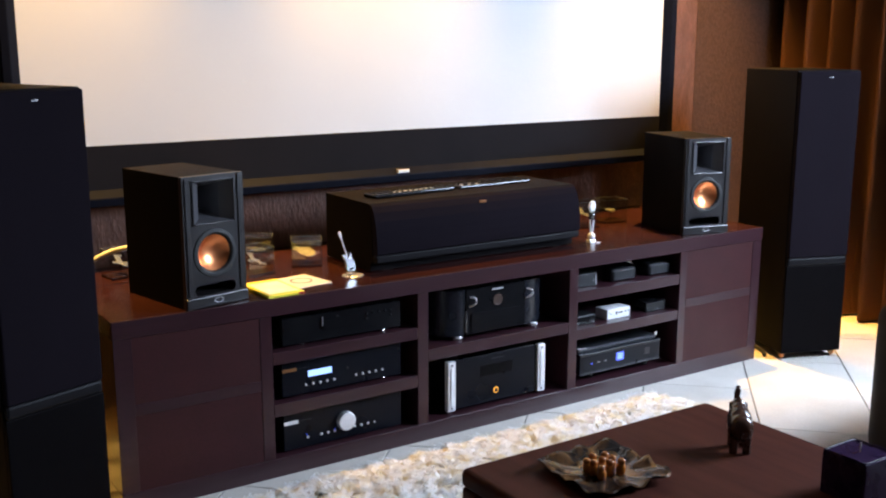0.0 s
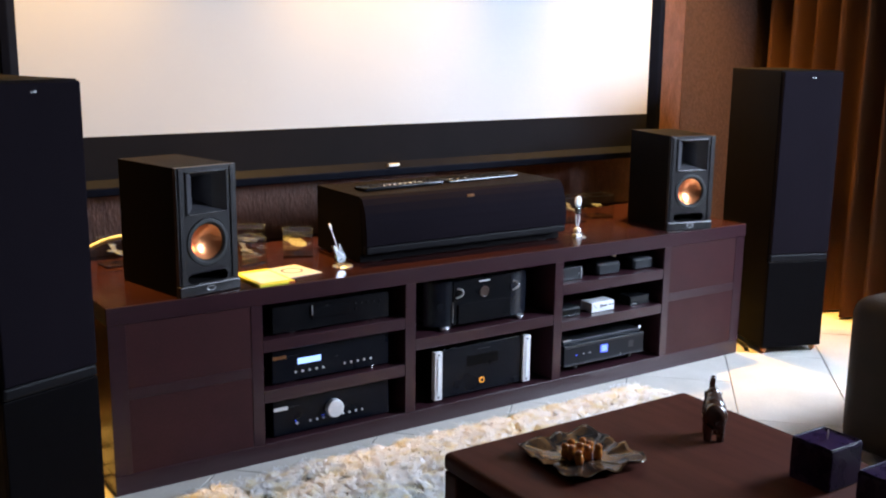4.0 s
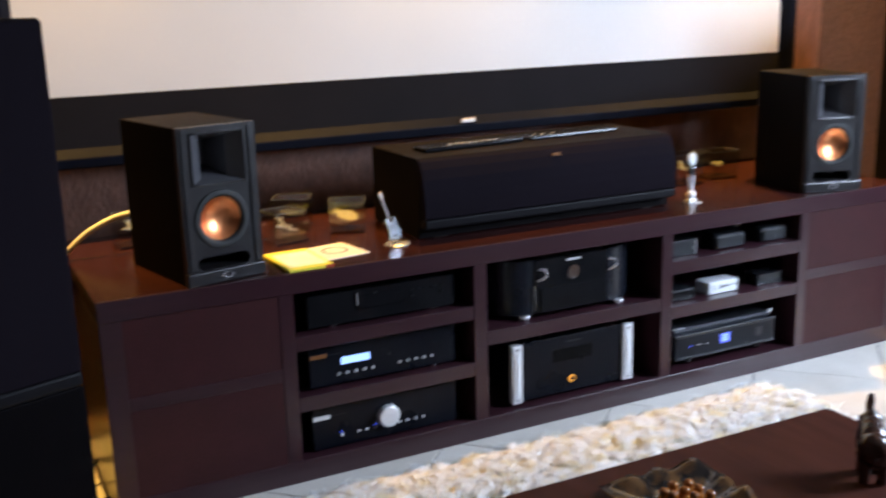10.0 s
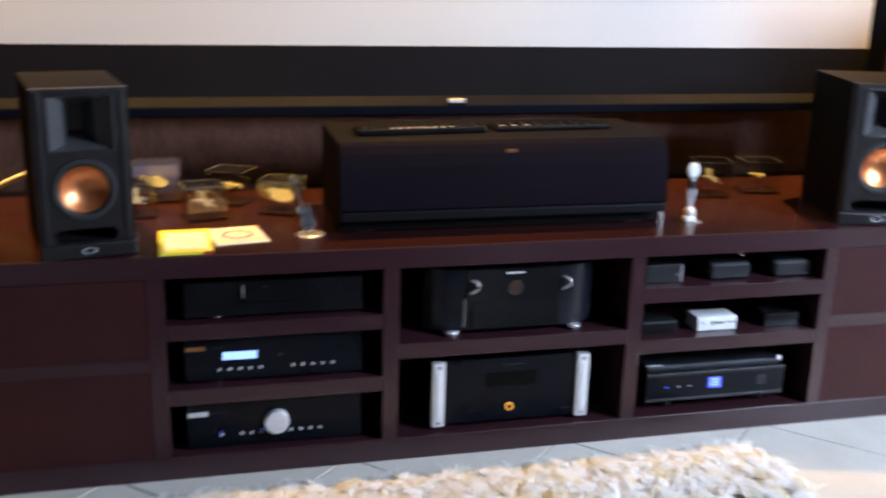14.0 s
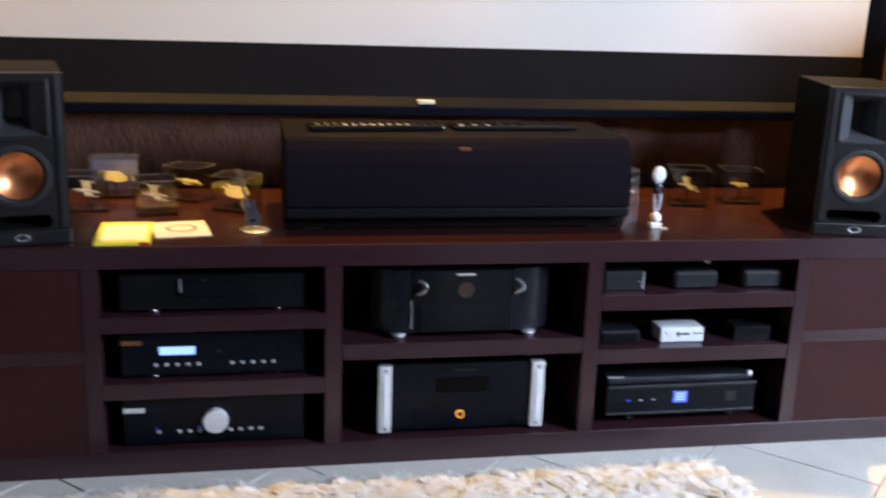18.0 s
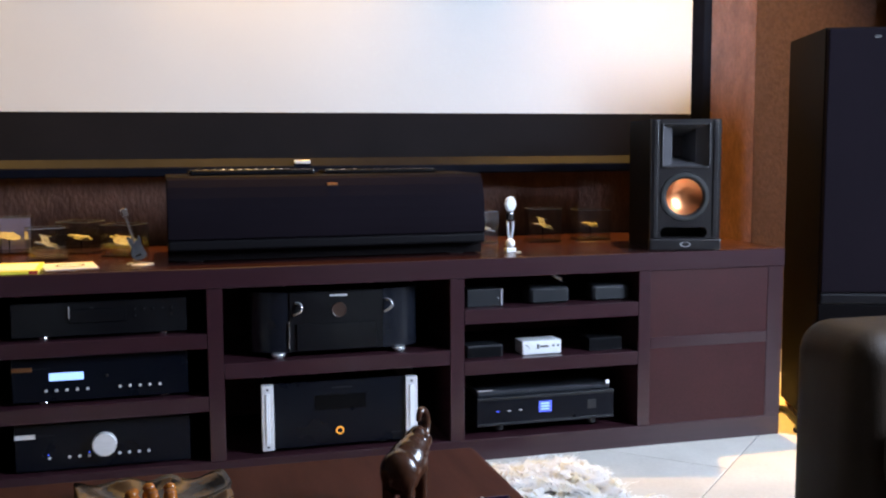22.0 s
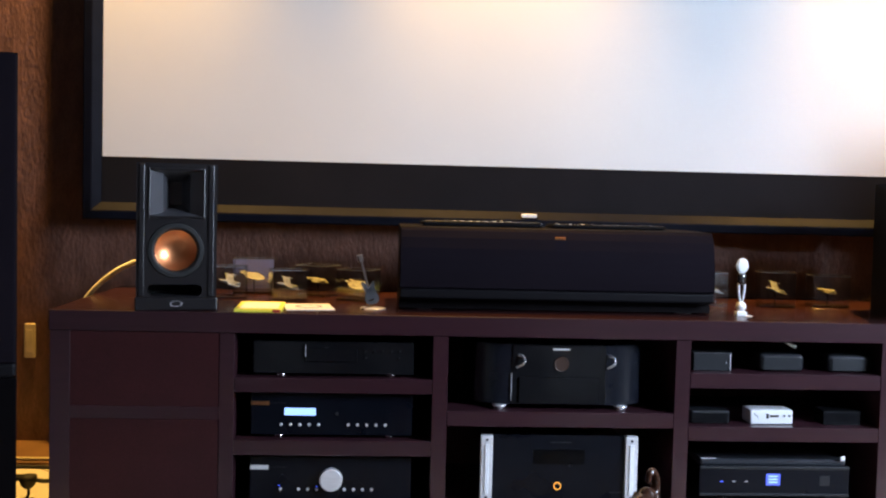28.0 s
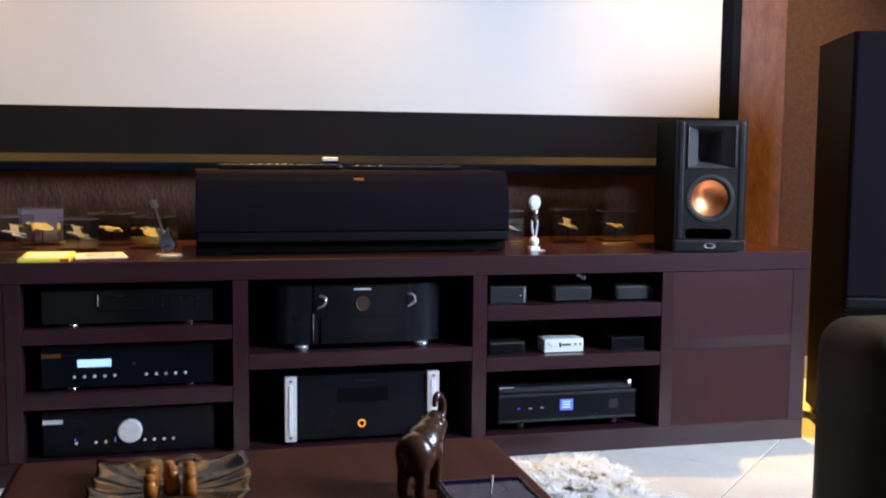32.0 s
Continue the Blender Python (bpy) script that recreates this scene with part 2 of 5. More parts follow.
AMBER = glowing("amber_ring", (1.0, 0.42, 0.06), 1.1)
LEATHER = material("dark_upholstery", (0.034, 0.020, 0.0105), 0.6, spec=0.25, second=(0.025, 0.0148, 0.0078), scale=8, fine=0.3, fine_scale=400, bump=0.3, bump_scale=300)
CURTAIN = material("brown_curtain", (0.165, 0.068, 0.030), 0.8, spec=0.2, second=(0.118, 0.047, 0.020), scale=6, stretch=(1, 1, 0.2), fine=0.2, fine_scale=500, bump=0.1, bump_scale=600)
YARN = material("shag_yarn", (0.92, 0.86, 0.70), 0.9, second=(0.97, 0.97, 0.97), scale=22, spread=0.04, island=True, contrast=(0.34, 0.50), spec=0.1, thin=0.45)
RUG_BACK = material("rug_backing", (0.50, 0.45, 0.36), 0.95, scale=20, fine=0.3)
YELLOW = material("yellow_paper", (0.93, 0.82, 0.09), 0.45, second=(0.90, 0.78, 0.07), scale=20)
PAPER = material("printed_paper", (0.80, 0.76, 0.68), 0.45, second=(0.74, 0.70, 0.62), scale=30)
PURPLE_WAX = material("dark_purple_wax", (0.011, 0.0050, 0.020), 0.28, spec=0.22, second=(0.019, 0.008, 0.030), scale=20)
WICK = material("wick", (0.75, 0.72, 0.66), 0.8, scale=50)
BRONZE = material("dark_carved_wood", (0.056, 0.020, 0.0095), 0.25, spec=0.6, second=(0.032, 0.0115, 0.0056), scale=30, fine=0.2)
SHELL_BROWN = material("glazed_brown", (0.40, 0.125, 0.014), 0.22, second=(0.22, 0.060, 0.010), scale=60)
PLATE_GLASS = material("dark_glazed_plate", (0.016, 0.012, 0.010), 0.20, spec=0.30, second=(0.095, 0.046, 0.018), scale=26, contrast=(0.44, 0.60))
CORD = material("cream_cord", (0.80, 0.79, 0.78), 0.6, second=(0.66, 0.64, 0.62), scale=60)
BLACK_CORD = material("black_cord", (0.012, 0.012, 0.012), 0.5, scale=60)
OUTLET = material("cream_plastic", (0.62, 0.52, 0.36), 0.4, scale=20)
GOLD_TOY = material("tan_model", (0.34, 0.32, 0.24), 0.5, second=(0.19, 0.175, 0.13), scale=90)
GREY_TOY = material("grey_model", (0.24, 0.25, 0.27), 0.5, second=(0.14, 0.145, 0.16), scale=90)
SMOKED = material("smoked_base", (0.030, 0.014, 0.012), 0.15, spec=0.5, scale=20)
ACRYLIC = clear("clear_acrylic", (0.97, 0.98, 0.98))
# pale colour for the reflections along the cases' top edges
ACRYLIC_EDGE = material("acrylic_edge_glint", (0.20, 0.21, 0.23), 0.12, spec=0.9, second=(0.24, 0.25, 0.26), scale=40)
BRASS = material("copper_spike", (0.70, 0.34, 0.16), 0.3, 1.0, scale=40)
RED_BROWN = material("dark_brown_enamel", (0.045, 0.022, 0.014), 0.4, scale=60)
DARK_PEWTER = material("dark_pewter", (0.20, 0.16, 0.14), 0.35, 1.0, second=(0.14, 0.11, 0.10), scale=40)
PEWTER = material("polished_pewter", (0.30, 0.30, 0.32), 0.24, 1.0, second=(0.40, 0.40, 0.40), scale=40)
YELLOW_PRINT = material("pale_yellow_print", (0.95, 0.92, 0.62), 0.45, second=(0.96, 0.94, 0.80), scale=16)
STRIP_GREY = material("grey_satin_strip", (0.0075, 0.0068, 0.0080), 0.48, spec=0.10, second=(0.0066, 0.0060, 0.0072), scale=20)
SATIN_ALLOY = material("dark_satin_alloy", (0.060, 0.064, 0.075), 0.32, 0.6, second=(0.050, 0.054, 0.064), scale=20, rough_var=0.04)
DARK_GLASS = material("dark_glass", (0.0025, 0.0025, 0.003), 0.3, spec=0.08, scale=20)
SKIRTING = material("skirting_tile", (0.32, 0.27, 0.19), 0.5, second=(0.26, 0.21, 0.15), scale=6, fine=0.1)
BRIGHT_CHROME = material("satin_chrome", (0.85, 0.85, 0.87), 0.28, 0.8, second=(0.78, 0.78, 0.80), scale=20)
BROWN_TRIM = material("brown_skirting", (0.17, 0.085, 0.035), 0.5, second=(0.12, 0.058, 0.024), scale=7, fine=0.12)
LAVENDER = material("lavender_card", (0.30, 0.27, 0.42), 0.6, second=(0.26, 0.23, 0.37), scale=12)
# polished silver with the window's glare put into a near-white colour
SILVER_WHITE = material("glare_white_silver", (0.93, 0.93, 0.92), 0.3, 0.1, second=(0.88, 0.88, 0.87), scale=30)
RED = material("red_print", (0.45, 0.03, 0.03), 0.5, scale=20)


# ---- building helpers ----
def empty(name, m, label, category, group="", kind=""):
    ob = new(name)
    ob.empty_display_size = 0.05
    ob.matrix_world = m
    return tagged(ob, label, category, group, kind)


def mesh_of(bm, name, mat, smooth=False):
    data = bpy.data.meshes.new(name)
    bm.to_mesh(data)
    bm.free()
    data.materials.append(mat)
    if smooth:
        data.shade_smooth()
    return data


def part(name, bm, mat, parent=None, label="", smooth=False, at=None):
    ob = new(name, mesh_of(bm, name, mat, smooth))
    if parent:
        ob.parent = parent
    if at is not None:
        ob.matrix_local = at
    if label:
        ob["label"] = label
    return ob


def solid(name, bm, mat, label, category, kind="", group="", smooth=False):
    return tagged(part(name, bm, mat, smooth=smooth), label, category, group, kind)


def box(a, b, bevel=0.0, segments=1, bm=None):
    """A box from corner a to corner b, with its edges rounded."""
    own = bmesh.new()
    bmesh.ops.create_cube(own, size=1)
    for v in own.verts:
        v.co = Vector([lo + (c + 0.5) * (hi - lo) for c, lo, hi in zip(v.co, a, b)])
    if bevel:
        bmesh.ops.bevel(own, geom=own.edges[:], offset=bevel, segments=segments, profile=0.5, affect="EDGES", clamp_overlap=True)
    if bm is None:
        return own
    join(bm, own)
    return bm


def join(bm, other, m=None):
    """Adds the bmesh other to bm, and frees it."""
    if m is not None:
        other.transform(m)
    seen = {v: bm.verts.new(v.co) for v in other.verts}
    for f in other.faces:
        try:
            bm.faces.new([seen[v] for v in f.verts])
        except ValueError:
            pass
    other.free()
    return bm


def lathe(profile, steps=32, m=None):
    """Turns (radius, height) rows round z."""
    bm = bmesh.new()
    rings = []
    for r, z in profile:
        if r < 1e-6:
            rings.append([bm.verts.new((0, 0, z))])
        else:
            rings.append([bm.verts.new((r * math.cos(a), r * math.sin(a), z)) for a in np.linspace(0, math.tau, steps, endpoint=False)])
    for low, high in zip(rings, rings[1:]):
        for i in range(steps):
            j = (i + 1) % steps
            loop = [low[i % len(low)], low[j % len(low)], high[j % len(high)], high[i % len(high)]]
            loop = list(dict.fromkeys(loop))
            if len(loop) > 2:
                bm.faces.new(loop)
    bmesh.ops.recalc_face_normals(bm, faces=bm.faces[:])
    if m is not None:
        bm.transform(m)
    return bm


def tube(points, radius, sides=8):
    """A round cord through points; radius may be one number or one a point."""
    bm = bmesh.new()
    points = [Vector(p) for p in points]
    radii = radius if hasattr(radius, "__len__") else [radius] * len(points)
    rings = []
    for i, p in enumerate(points):
        ahead = (points[min(i + 1, len(points) - 1)] - points[max(i - 1, 0)]).normalized()
        side = ahead.cross(Vector((0.13, 0.27, 0.95))).normalized()
        up = side.cross(ahead)
        rings.append([bm.verts.new(p + radii[i] * (side * math.cos(a) + up * math.sin(a))) for a in np.linspace(0, math.tau, sides, endpoint=False)])
    for low, high in zip(rings, rings[1:]):
        for i in range(sides):
            bm.faces.new((low[i], low[(i + 1) % sides], high[(i + 1) % sides], high[i]))
    bm.faces.new(rings[0][::-1])
    bm.faces.new(rings[-1])
    bmesh.ops.recalc_face_normals(bm, faces=bm.faces[:])
    return bm


def bend(points, steps=6):
    """A smooth line through points."""
    p = [Vector(q) for q in points]
    p = [p[0] * 2 - p[1], *p, p[-1] * 2 - p[-2]]
    out = []
    for a, b, c, d in zip(p, p[1:], p[2:], p[3:]):
        for i in range(steps):
            u = i / steps
            out.append(0.5 * (2 * b + (c - a) * u + (2 * a - 5 * b + 4 * c - d) * u * u + (3 * b - a - 3 * c + d) * u ** 3))
    return [*out, p[-2]]


FRONT = Matrix.Rotation(math.pi / 2, 4, "X")  # turns z to -y, so that lathed things face the room

# ---- the room ----
LEFT, RIGHT, BACK, FAR, TOP = -2.4, 3.68, -4.6, 0.74, 2.60
solid("wall_north", box((LEFT - 0.2, FAR, -0.05), (2.985, FAR + 0.2, TOP)), STUCCO, "brown rough stucco projection wall", "wall", "structure")
# same wall past the grazing spotlight, its dimness put into the colour
solid("wall_north_return", box((2.985, FAR - 0.003, -0.05), (RIGHT + 0.2, FAR + 0.2, TOP)), DIM_WALL, "brown wall strip beside the stucco, coloured darker where the spotlight fades", "wall", "structure")
solid("wall_west", box((LEFT - 0.2, BACK, -0.05), (LEFT, FAR, TOP)), PAINT, "plain painted side wall", "wall", "structure")
solid("wall_south", box((LEFT - 0.2, BACK - 0.2, -0.05), (RIGHT + 0.2, BACK, TOP)), PAINT, "plain painted rear wall", "wall", "structure")
WIN = (-2.22, -1.22, 0.95, 2.42)
bm = box((RIGHT, BACK, -0.05), (RIGHT + 0.2, WIN[0], TOP))
box((RIGHT, WIN[1], -0.05), (RIGHT + 0.2, FAR - 0.003, TOP), bm=bm)
box((RIGHT, WIN[0], -0.05), (RIGHT + 0.2, WIN[1], WIN[2]), bm=bm)
box((RIGHT, WIN[0], WIN[3]), (RIGHT + 0.2, WIN[1], TOP), bm=bm)
solid("wall_east", bm, DIM_WALL, "brown painted wall with the window", "wall", "structure")
solid("ceiling", box((LEFT - 0.2, BACK - 0.2, TOP), (RIGHT + 0.2, FAR + 0.2, TOP + 0.15)), CEIL, "plain light brown painted ceiling", "ceiling", "structure")

# ---- projection screen ----
def mitred_bar(a, b, inward, profile):
    """A frame bar from a to b (x, z of its outer corners), mitred at both ends; profile: rows of (distance inward, y)."""
    bm = bmesh.new()
    along = (Vector(b) - Vector(a)).normalized()
    ends = []
    for corner, way in ((Vector(a), 1), (Vector(b), -1)):
        ring = []
        for u, y in profile:
            p = corner + Vector(inward) * u + along * u * way
            ring.append(bm.verts.new((p.x, y, p.y)))
        ends.append(ring)
    n = len(profile)
    for i in range(n):
        bm.faces.new((ends[0][i], ends[0][(i + 1) % n], ends[1][(i + 1) % n], ends[1][i]))
    bm.faces.new(ends[0])
    bm.faces.new(ends[1][::-1])
    bmesh.ops.recalc_face_normals(bm, faces=bm.faces[:])
    return bm


def projection_screen():
    s = empty("projection_screen", pose(0, 0, 0), "large white projection screen with a wide black border", "projection screen")
    x0, x1, z0, z1 = -0.107, 2.746, 0.772, 2.34
    part("screen_fabric", box((-0.051, 0.657, 0.970), (2.679, 0.664, 2.19)), SCREEN, s, "white screen fabric")
    part("lower_mask", box((-0.051, 0.653, 0.826), (2.679, 0.664, 0.969)), VELVET, s, "black velvet masking strip")
    part("upper_mask", box((-0.051, 0.653, 2.191), (2.679, 0.664, 2.285)), VELVET, s)
    w = 0.056
    profile = [(0, FAR - 0.004), (0, 0.640), (0.004, 0.634), (0.026, 0.632), (0.030, 0.633), (w - 0.002, 0.652), (w, 0.656), (w, FAR - 0.004)]
    part("bottom_bar", mitred_bar((x0, z0), (x1, z0), (0, 1), profile), FRAME, s)
    part("top_bar", mitred_bar((x0, z1), (x1, z1), (0, -1), profile), FRAME, s)
    part("side_bar", mitred_bar((x0, z0), (x0, z1), (1, 0), profile), FRAME, s)
    part("side_bar", mitred_bar((x1, z0), (x1, z1), (-1, 0), [(u * 1.2, y) for u, y in profile]), FRAME, s)
    part("maker_plate", box((1.277, 0.628, 0.8085), (1.327, 0.6400, 0.8200), 0.001), SILVER, s, "small silver name plate")


projection_screen()

# ---- media cabinet ----
W, H, D = 2.628, 0.559, 0.46
BAYS = ((0.462, 0.971), (1.010, 1.609), (1.648, 2.164))
SHELVES = (((0.392, 0.354), (0.231, 0.191)), ((0.312, 0.272),), ((0.420, 0.380), (0.278, 0.240)))
FLOORS = (0.057, 0.064, 0.068)


def media_cabinet():
    c = empty("media_cabinet", pose(0, 0, 0), "long low dark wenge media cabinet with open bays and doors", "cabinet")
    part("edge_band", box((-0.002, -0.003, 0.507), (W + 0.002, 0.0038, H), 0.0015), WENGE, c, "veneered front edge of the top")
    part("top_panel", box((-0.002, 0.004, 0.507), (W + 0.002, D, H), 0.001), WENGE_TOP, c, "dark reddish wood top")
    part("rear_ledge", box((-0.002, D + 0.003, 0.507), (W + 0.002, FAR - 0.03, H - 0.001), 0.003), WENGE_TOP, c)
    part("rear_body", box((0.02, D + 0.003, 0.0), (W - 0.02, FAR - 0.06, 0.506)), WENGE_IN, c)
    part("base_panel", box((0.0, 0.0, 0.0), (W, D, 0.060), 0.002), WENGE, c)
    for x0, x1 in ((0, 0.05), (0.425, 0.462), (0.971, 1.010), (1.609, 1.648), (2.164, 2.200), (2.578, W)):
        part("upright_panel", box((x0, 0.0, 0.0605), (x1, D, 0.5065), 0.0006), WENGE, c)
    for (x0, x1), rows, low in zip(BAYS, SHELVES, FLOORS):
        for z1, z0 in rows:
            part("shelf", box((x0 + 0.0005, 0.001, z0), (x1 - 0.0005, D - 0.02, z1), 0.0015), WENGE, c)
        part("bay_back", box((x0, D - 0.019, 0.0605), (x1, D - 0.002, 0.5065)), WENGE_IN, c)
    for x0, x1 in ((0.05, 0.425), (2.200, 2.578)):
        part("cross_rail", box((x0 + 0.0005, 0.0, 0.283), (x1 - 0.0005, 0.03, 0.315), 0.0006), WENGE, c)
        for z0, z1 in ((0.0615, 0.282), (0.316, 0.5055)):
            part("door", box((x0 + 0.0002, 0.0016, z0 - 0.0013), (x1 - 0.0002, 0.024, z1 + 0.0009), 0.0003), DOOR_CLOTH, c, "cloth-covered cabinet door panel")
    return c


media_cabinet()


# ---- loudspeakers ----
def ring_of(kind, cx, cz, rx, rz, count):
    """Points round a hole: a circle, a pill or a rectangle, as (x, z), by even turns."""
    out = []
    for i in range(count):
        a = math.tau * i / count + math.pi / count
        c, q = math.cos(a), math.sin(a)
        if kind == "circle":
            out.append((cx + rx * c, cz + rz * q))
        elif kind == "pill":
            straight = rx - rz
            out.append((cx + (straight if c > 0 else -straight) + rz * c, cz + rz * q))
        else:
            k = 1 / max(abs(c) / rx, abs(q) / rz)
            out.append((cx + k * c, cz + k * q))
    return out


def plate(bm, x0, x1, z0, z1, kind, cx, cz, rx, rz, deep, count=40, y=0.0):
    """Adds the front of a plate with a hole of that kind, and the hole's wall going deep."""
    hole = ring_of(kind, cx, cz, rx, rz, count)
    edge = []
    for x, z in hole:
        c, q = x - cx, z - cz
        k = min(((x1 if c > 0 else x0) - cx) / c if abs(c) > 1e-9 else 1e9, ((z1 if q > 0 else z0) - cz) / q if abs(q) > 1e-9 else 1e9)
        edge.append([cx + k * c, cz + k * q])
    for corner in ((x0, z0), (x0, z1), (x1, z0), (x1, z1)):
        i = min(range(count), key=lambda n: (edge[n][0] - corner[0]) ** 2 + (edge[n][1] - corner[1]) ** 2)
        edge[i] = list(corner)
    outer = [bm.verts.new((x, y, z)) for x, z in edge]
    inner = [bm.verts.new((x, y, z)) for x, z in hole]
    lip = [bm.verts.new((cx + (x - cx) * 0.985, y + 0.003, cz + (z - cz) * 0.985)) for x, z in hole]
    back = [bm.verts.new((cx + (x - cx) * 0.985, y + deep, cz + (z - cz) * 0.985)) for x, z in hole]
    for i in range(count):
        j = (i + 1) % count
        for a, b in ((outer, inner), (inner, lip), (lip, back)):
            bm.faces.new((a[i], a[j], b[j], b[i]))


def open_box(a, b):
    """A box with no front."""
    bm = box(a, b)
    bmesh.ops.delete(bm, geom=[f for f in bm.faces if f.normal.y < -0.9], context="FACES_ONLY")
    return bm


def horn(x0, x1, z0, z1, deep, tx, tz):
    """A square horn that flares widely at the mouth and runs back to a small throat."""
    bm = bmesh.new()
    cx, cz = (x0 + x1) / 2, (z0 + z1) / 2
    rings = []
    for hx, hz, y in (((x1 - x0) / 2, (z1 - z0) / 2, 0.0), (0.034, (z1 - z0) / 2 - 0.009, 0.026), (tx, tz, deep)):
        rings.append([bm.verts.new((cx + i * hx, y, cz + j * hz)) for i, j in ((-1, -1), (1, -1), (1, 1), (-1, 1))])
    for low, high in zip(rings, rings[1:]):
        for i in range(4):
            bm.faces.new((low[i], high[i], high[(i + 1) % 4], low[(i + 1) % 4]))
    bm.faces.new(rings[-1][::-1])
    return bm


def tower(m, label):
    """A floor-standing loudspeaker: front at y = 0, from x = 0 to w."""
    w, d, h = 0.275, 0.41, 1.19
    s = empty("tower_loudspeaker", m, label, "loudspeaker", "tower loudspeakers")
    part("cabinet", box((0, 0.02, 0.03), (w, d, h), 0.003, 2), VINYL, s, "black ash cabinet")
    part("grille", box((0.003, 0.0, 0.435), (w - 0.003, 0.0195, h - 0.004), 0.006, 3), CLOTH, s, "black cloth grille")
    part("grille_ledge", box((0.002, 0.003, 0.400), (w - 0.002, 0.0195, 0.4345), 0.010, 2), STRIP_GREY, s, "dark grey bevelled ledge")
    part("lower_baffle", box((0.0, 0.006, 0.03), (w, 0.0195, 0.3995), 0.003, 2), DARK_BAFFLE, s, "dark grey lower baffle")
    part("maker_plate", box((w / 2 - 0.010, -0.002, h - 0.032), (w / 2 + 0.010, 0.0, h - 0.024), 0.001), PEWTER, s, "small silver name plate")
    part("plinth", box((0.03, 0.03, 0.022), (w - 0.03, d - 0.03, 0.0295), 0.002), RUBBER, s)
    for x in (0.022, w - 0.022):
        for y in (0.035, d - 0.03):
            part("spike_foot", lathe([(0, 0), (0.004, 0.001), (0.006, 0.006), (0.013, 0.012), (0.013, 0.02), (0.009, 0.0298), (0, 0.0298)], 12, pose(x, y, 0)), BRASS, s, "copper spike foot")


tower(pose(2.690, -0.088, 0, 0, 0, -20), "tall black floor-standing loudspeaker near the brown curtain")
tower(pose(-0.050 - 0.275 * math.cos(radians(20)), -0.088 - 0.275 * math.sin(radians(20)), 0, 0, 0, 20), "tall black floor-standing loudspeaker by the wall outlet and cables")


def bookshelf_speaker(m, label):
    w, d, h = 0.200, 0.32, 0.376
    s = empty("bookshelf_loudspeaker", m, label, "loudspeaker", "bookshelf loudspeakers")
    body = open_box((0, 0.016, 0.0), (w, d, h))
    box((0.008, 0.02, -0.0), (w - 0.008, 0.03, 0.004), bm=body)
    part("cabinet", body, VINYL, s, "black ash cabinet")
    b = bmesh.new()
    plate(b, 0, w, 0.034, 0.071, "pill", 0.096, 0.0515, 0.068, 0.0155, 0.05, 40)
    plate(b, 0, w, 0.071, 0.237, "circle", 0.098, 0.154, 0.0715, 0.0715, 0.012, 48)
    plate(b, 0, w, 0.237, h, "box", 0.099, 0.300, 0.0655, 0.0590, 0.004, 40)
    for x0, x1 in ((0, 0.0), (w, w)):
        b.faces.new([b.verts.new((x0, y, z)) for y, z in ((0, 0.034), (0.0165, 0.034), (0.0165, h), (0, h))])
    b.faces.new([b.verts.new((x, y, h)) for x, y in ((0, 0), (w, 0), (w, 0.0165), (0, 0.0165))])
    bmesh.ops.recalc_face_normals(b, faces=b.faces[:])
    baffle = part("baffle", b, BAFFLE, s, "satin dark grey front baffle")
    for x0, x1 in ((0.006, 0.020), (w - 0.022, w - 0.008)):
        part("edge_rib", box((x0, -0.0035, 0.036), (x1, 0.0005, h - 0.004), 0.003, 2), BAFFLE, baffle)
    part("plinth", box((-0.003, -0.007, 0.0), (w + 0.003, 0.0155, 0.0335), 0.004, 2), BAFFLE, s, "dark grey foot of the baffle")
    part("port", open_box((0.03, 0.045, 0.036), (0.162, 0.09, 0.067)), RUBBER, s, "black slot port")
    part("horn", horn(0.0335, 0.1645, 0.241, 0.359, 0.105, 0.015, 0.030), HORN, s, "square horn of the tweeter")
    for x0, x1, z0, z1 in ((0.0285, 0.0345, 0.236, 0.364), (0.1635, 0.1695, 0.236, 0.364), (0.0350, 0.1630, 0.236, 0.242), (0.0350, 0.1630, 0.358, 0.364)):
        part("horn_lip", box((x0, -0.0038, z0), (x1, 0.001, z1), 0.0025, 2), BAFFLE, s)
    at = pose(0.098, 0, 0.154) @ FRONT
    part("woofer_surround", lathe([(0.0705, -0.012), (0.0705, 0.001), (0.0685, 0.003), (0.0655, 0.0015), (0.062, 0.0035), (0.0575, 0.0025), (0.0535, -0.002), (0.0515, -0.007)], 48, at), RUBBER, s, "black rubber surround", smooth=True)
    part("woofer_cone", lathe([(0.0522, -0.0055), (0.048, -0.0085), (0.040, -0.0155), (0.028, -0.0215), (0.016, -0.0255), (0.006, -0.027), (0, -0.0272)], 64, at), COPPER, s, "spun copper-coloured cone", smooth=True)
    part("badge", lathe([(0.0103, 0.0), (0.0120, 0.0), (0.0122, 0.0012), (0.0115, 0.0016), (0.0103, 0.0012), (0.0103, 0.0)], 28, pose(0.1, -0.0071, 0.018) @ FRONT @ Matrix.Diagonal((1.25, 0.62, 1, 1))), SILVER, s, "oval metal badge")
    for z in (0.045, 0.083, 0.205, 0.360):
        for x in (0.013, w - 0.015):
            part("screw", lathe([(0, 0.0006), (0.003, 0.0006), (0.0033, 0), (0.0033, -0.003)], 10, pose(x, -0.0035, z) @ FRONT), RUBBER, s)


bookshelf_speaker(pose(0.212, 0.001, H, 0, 0, 12.4), "black bookshelf loudspeaker with copper woofer beside the clear cases")
bookshelf_speaker(pose(2.222, 0.053, H, 0, 0, -15), "black bookshelf loudspeaker with copper woofer at the cabinet end")


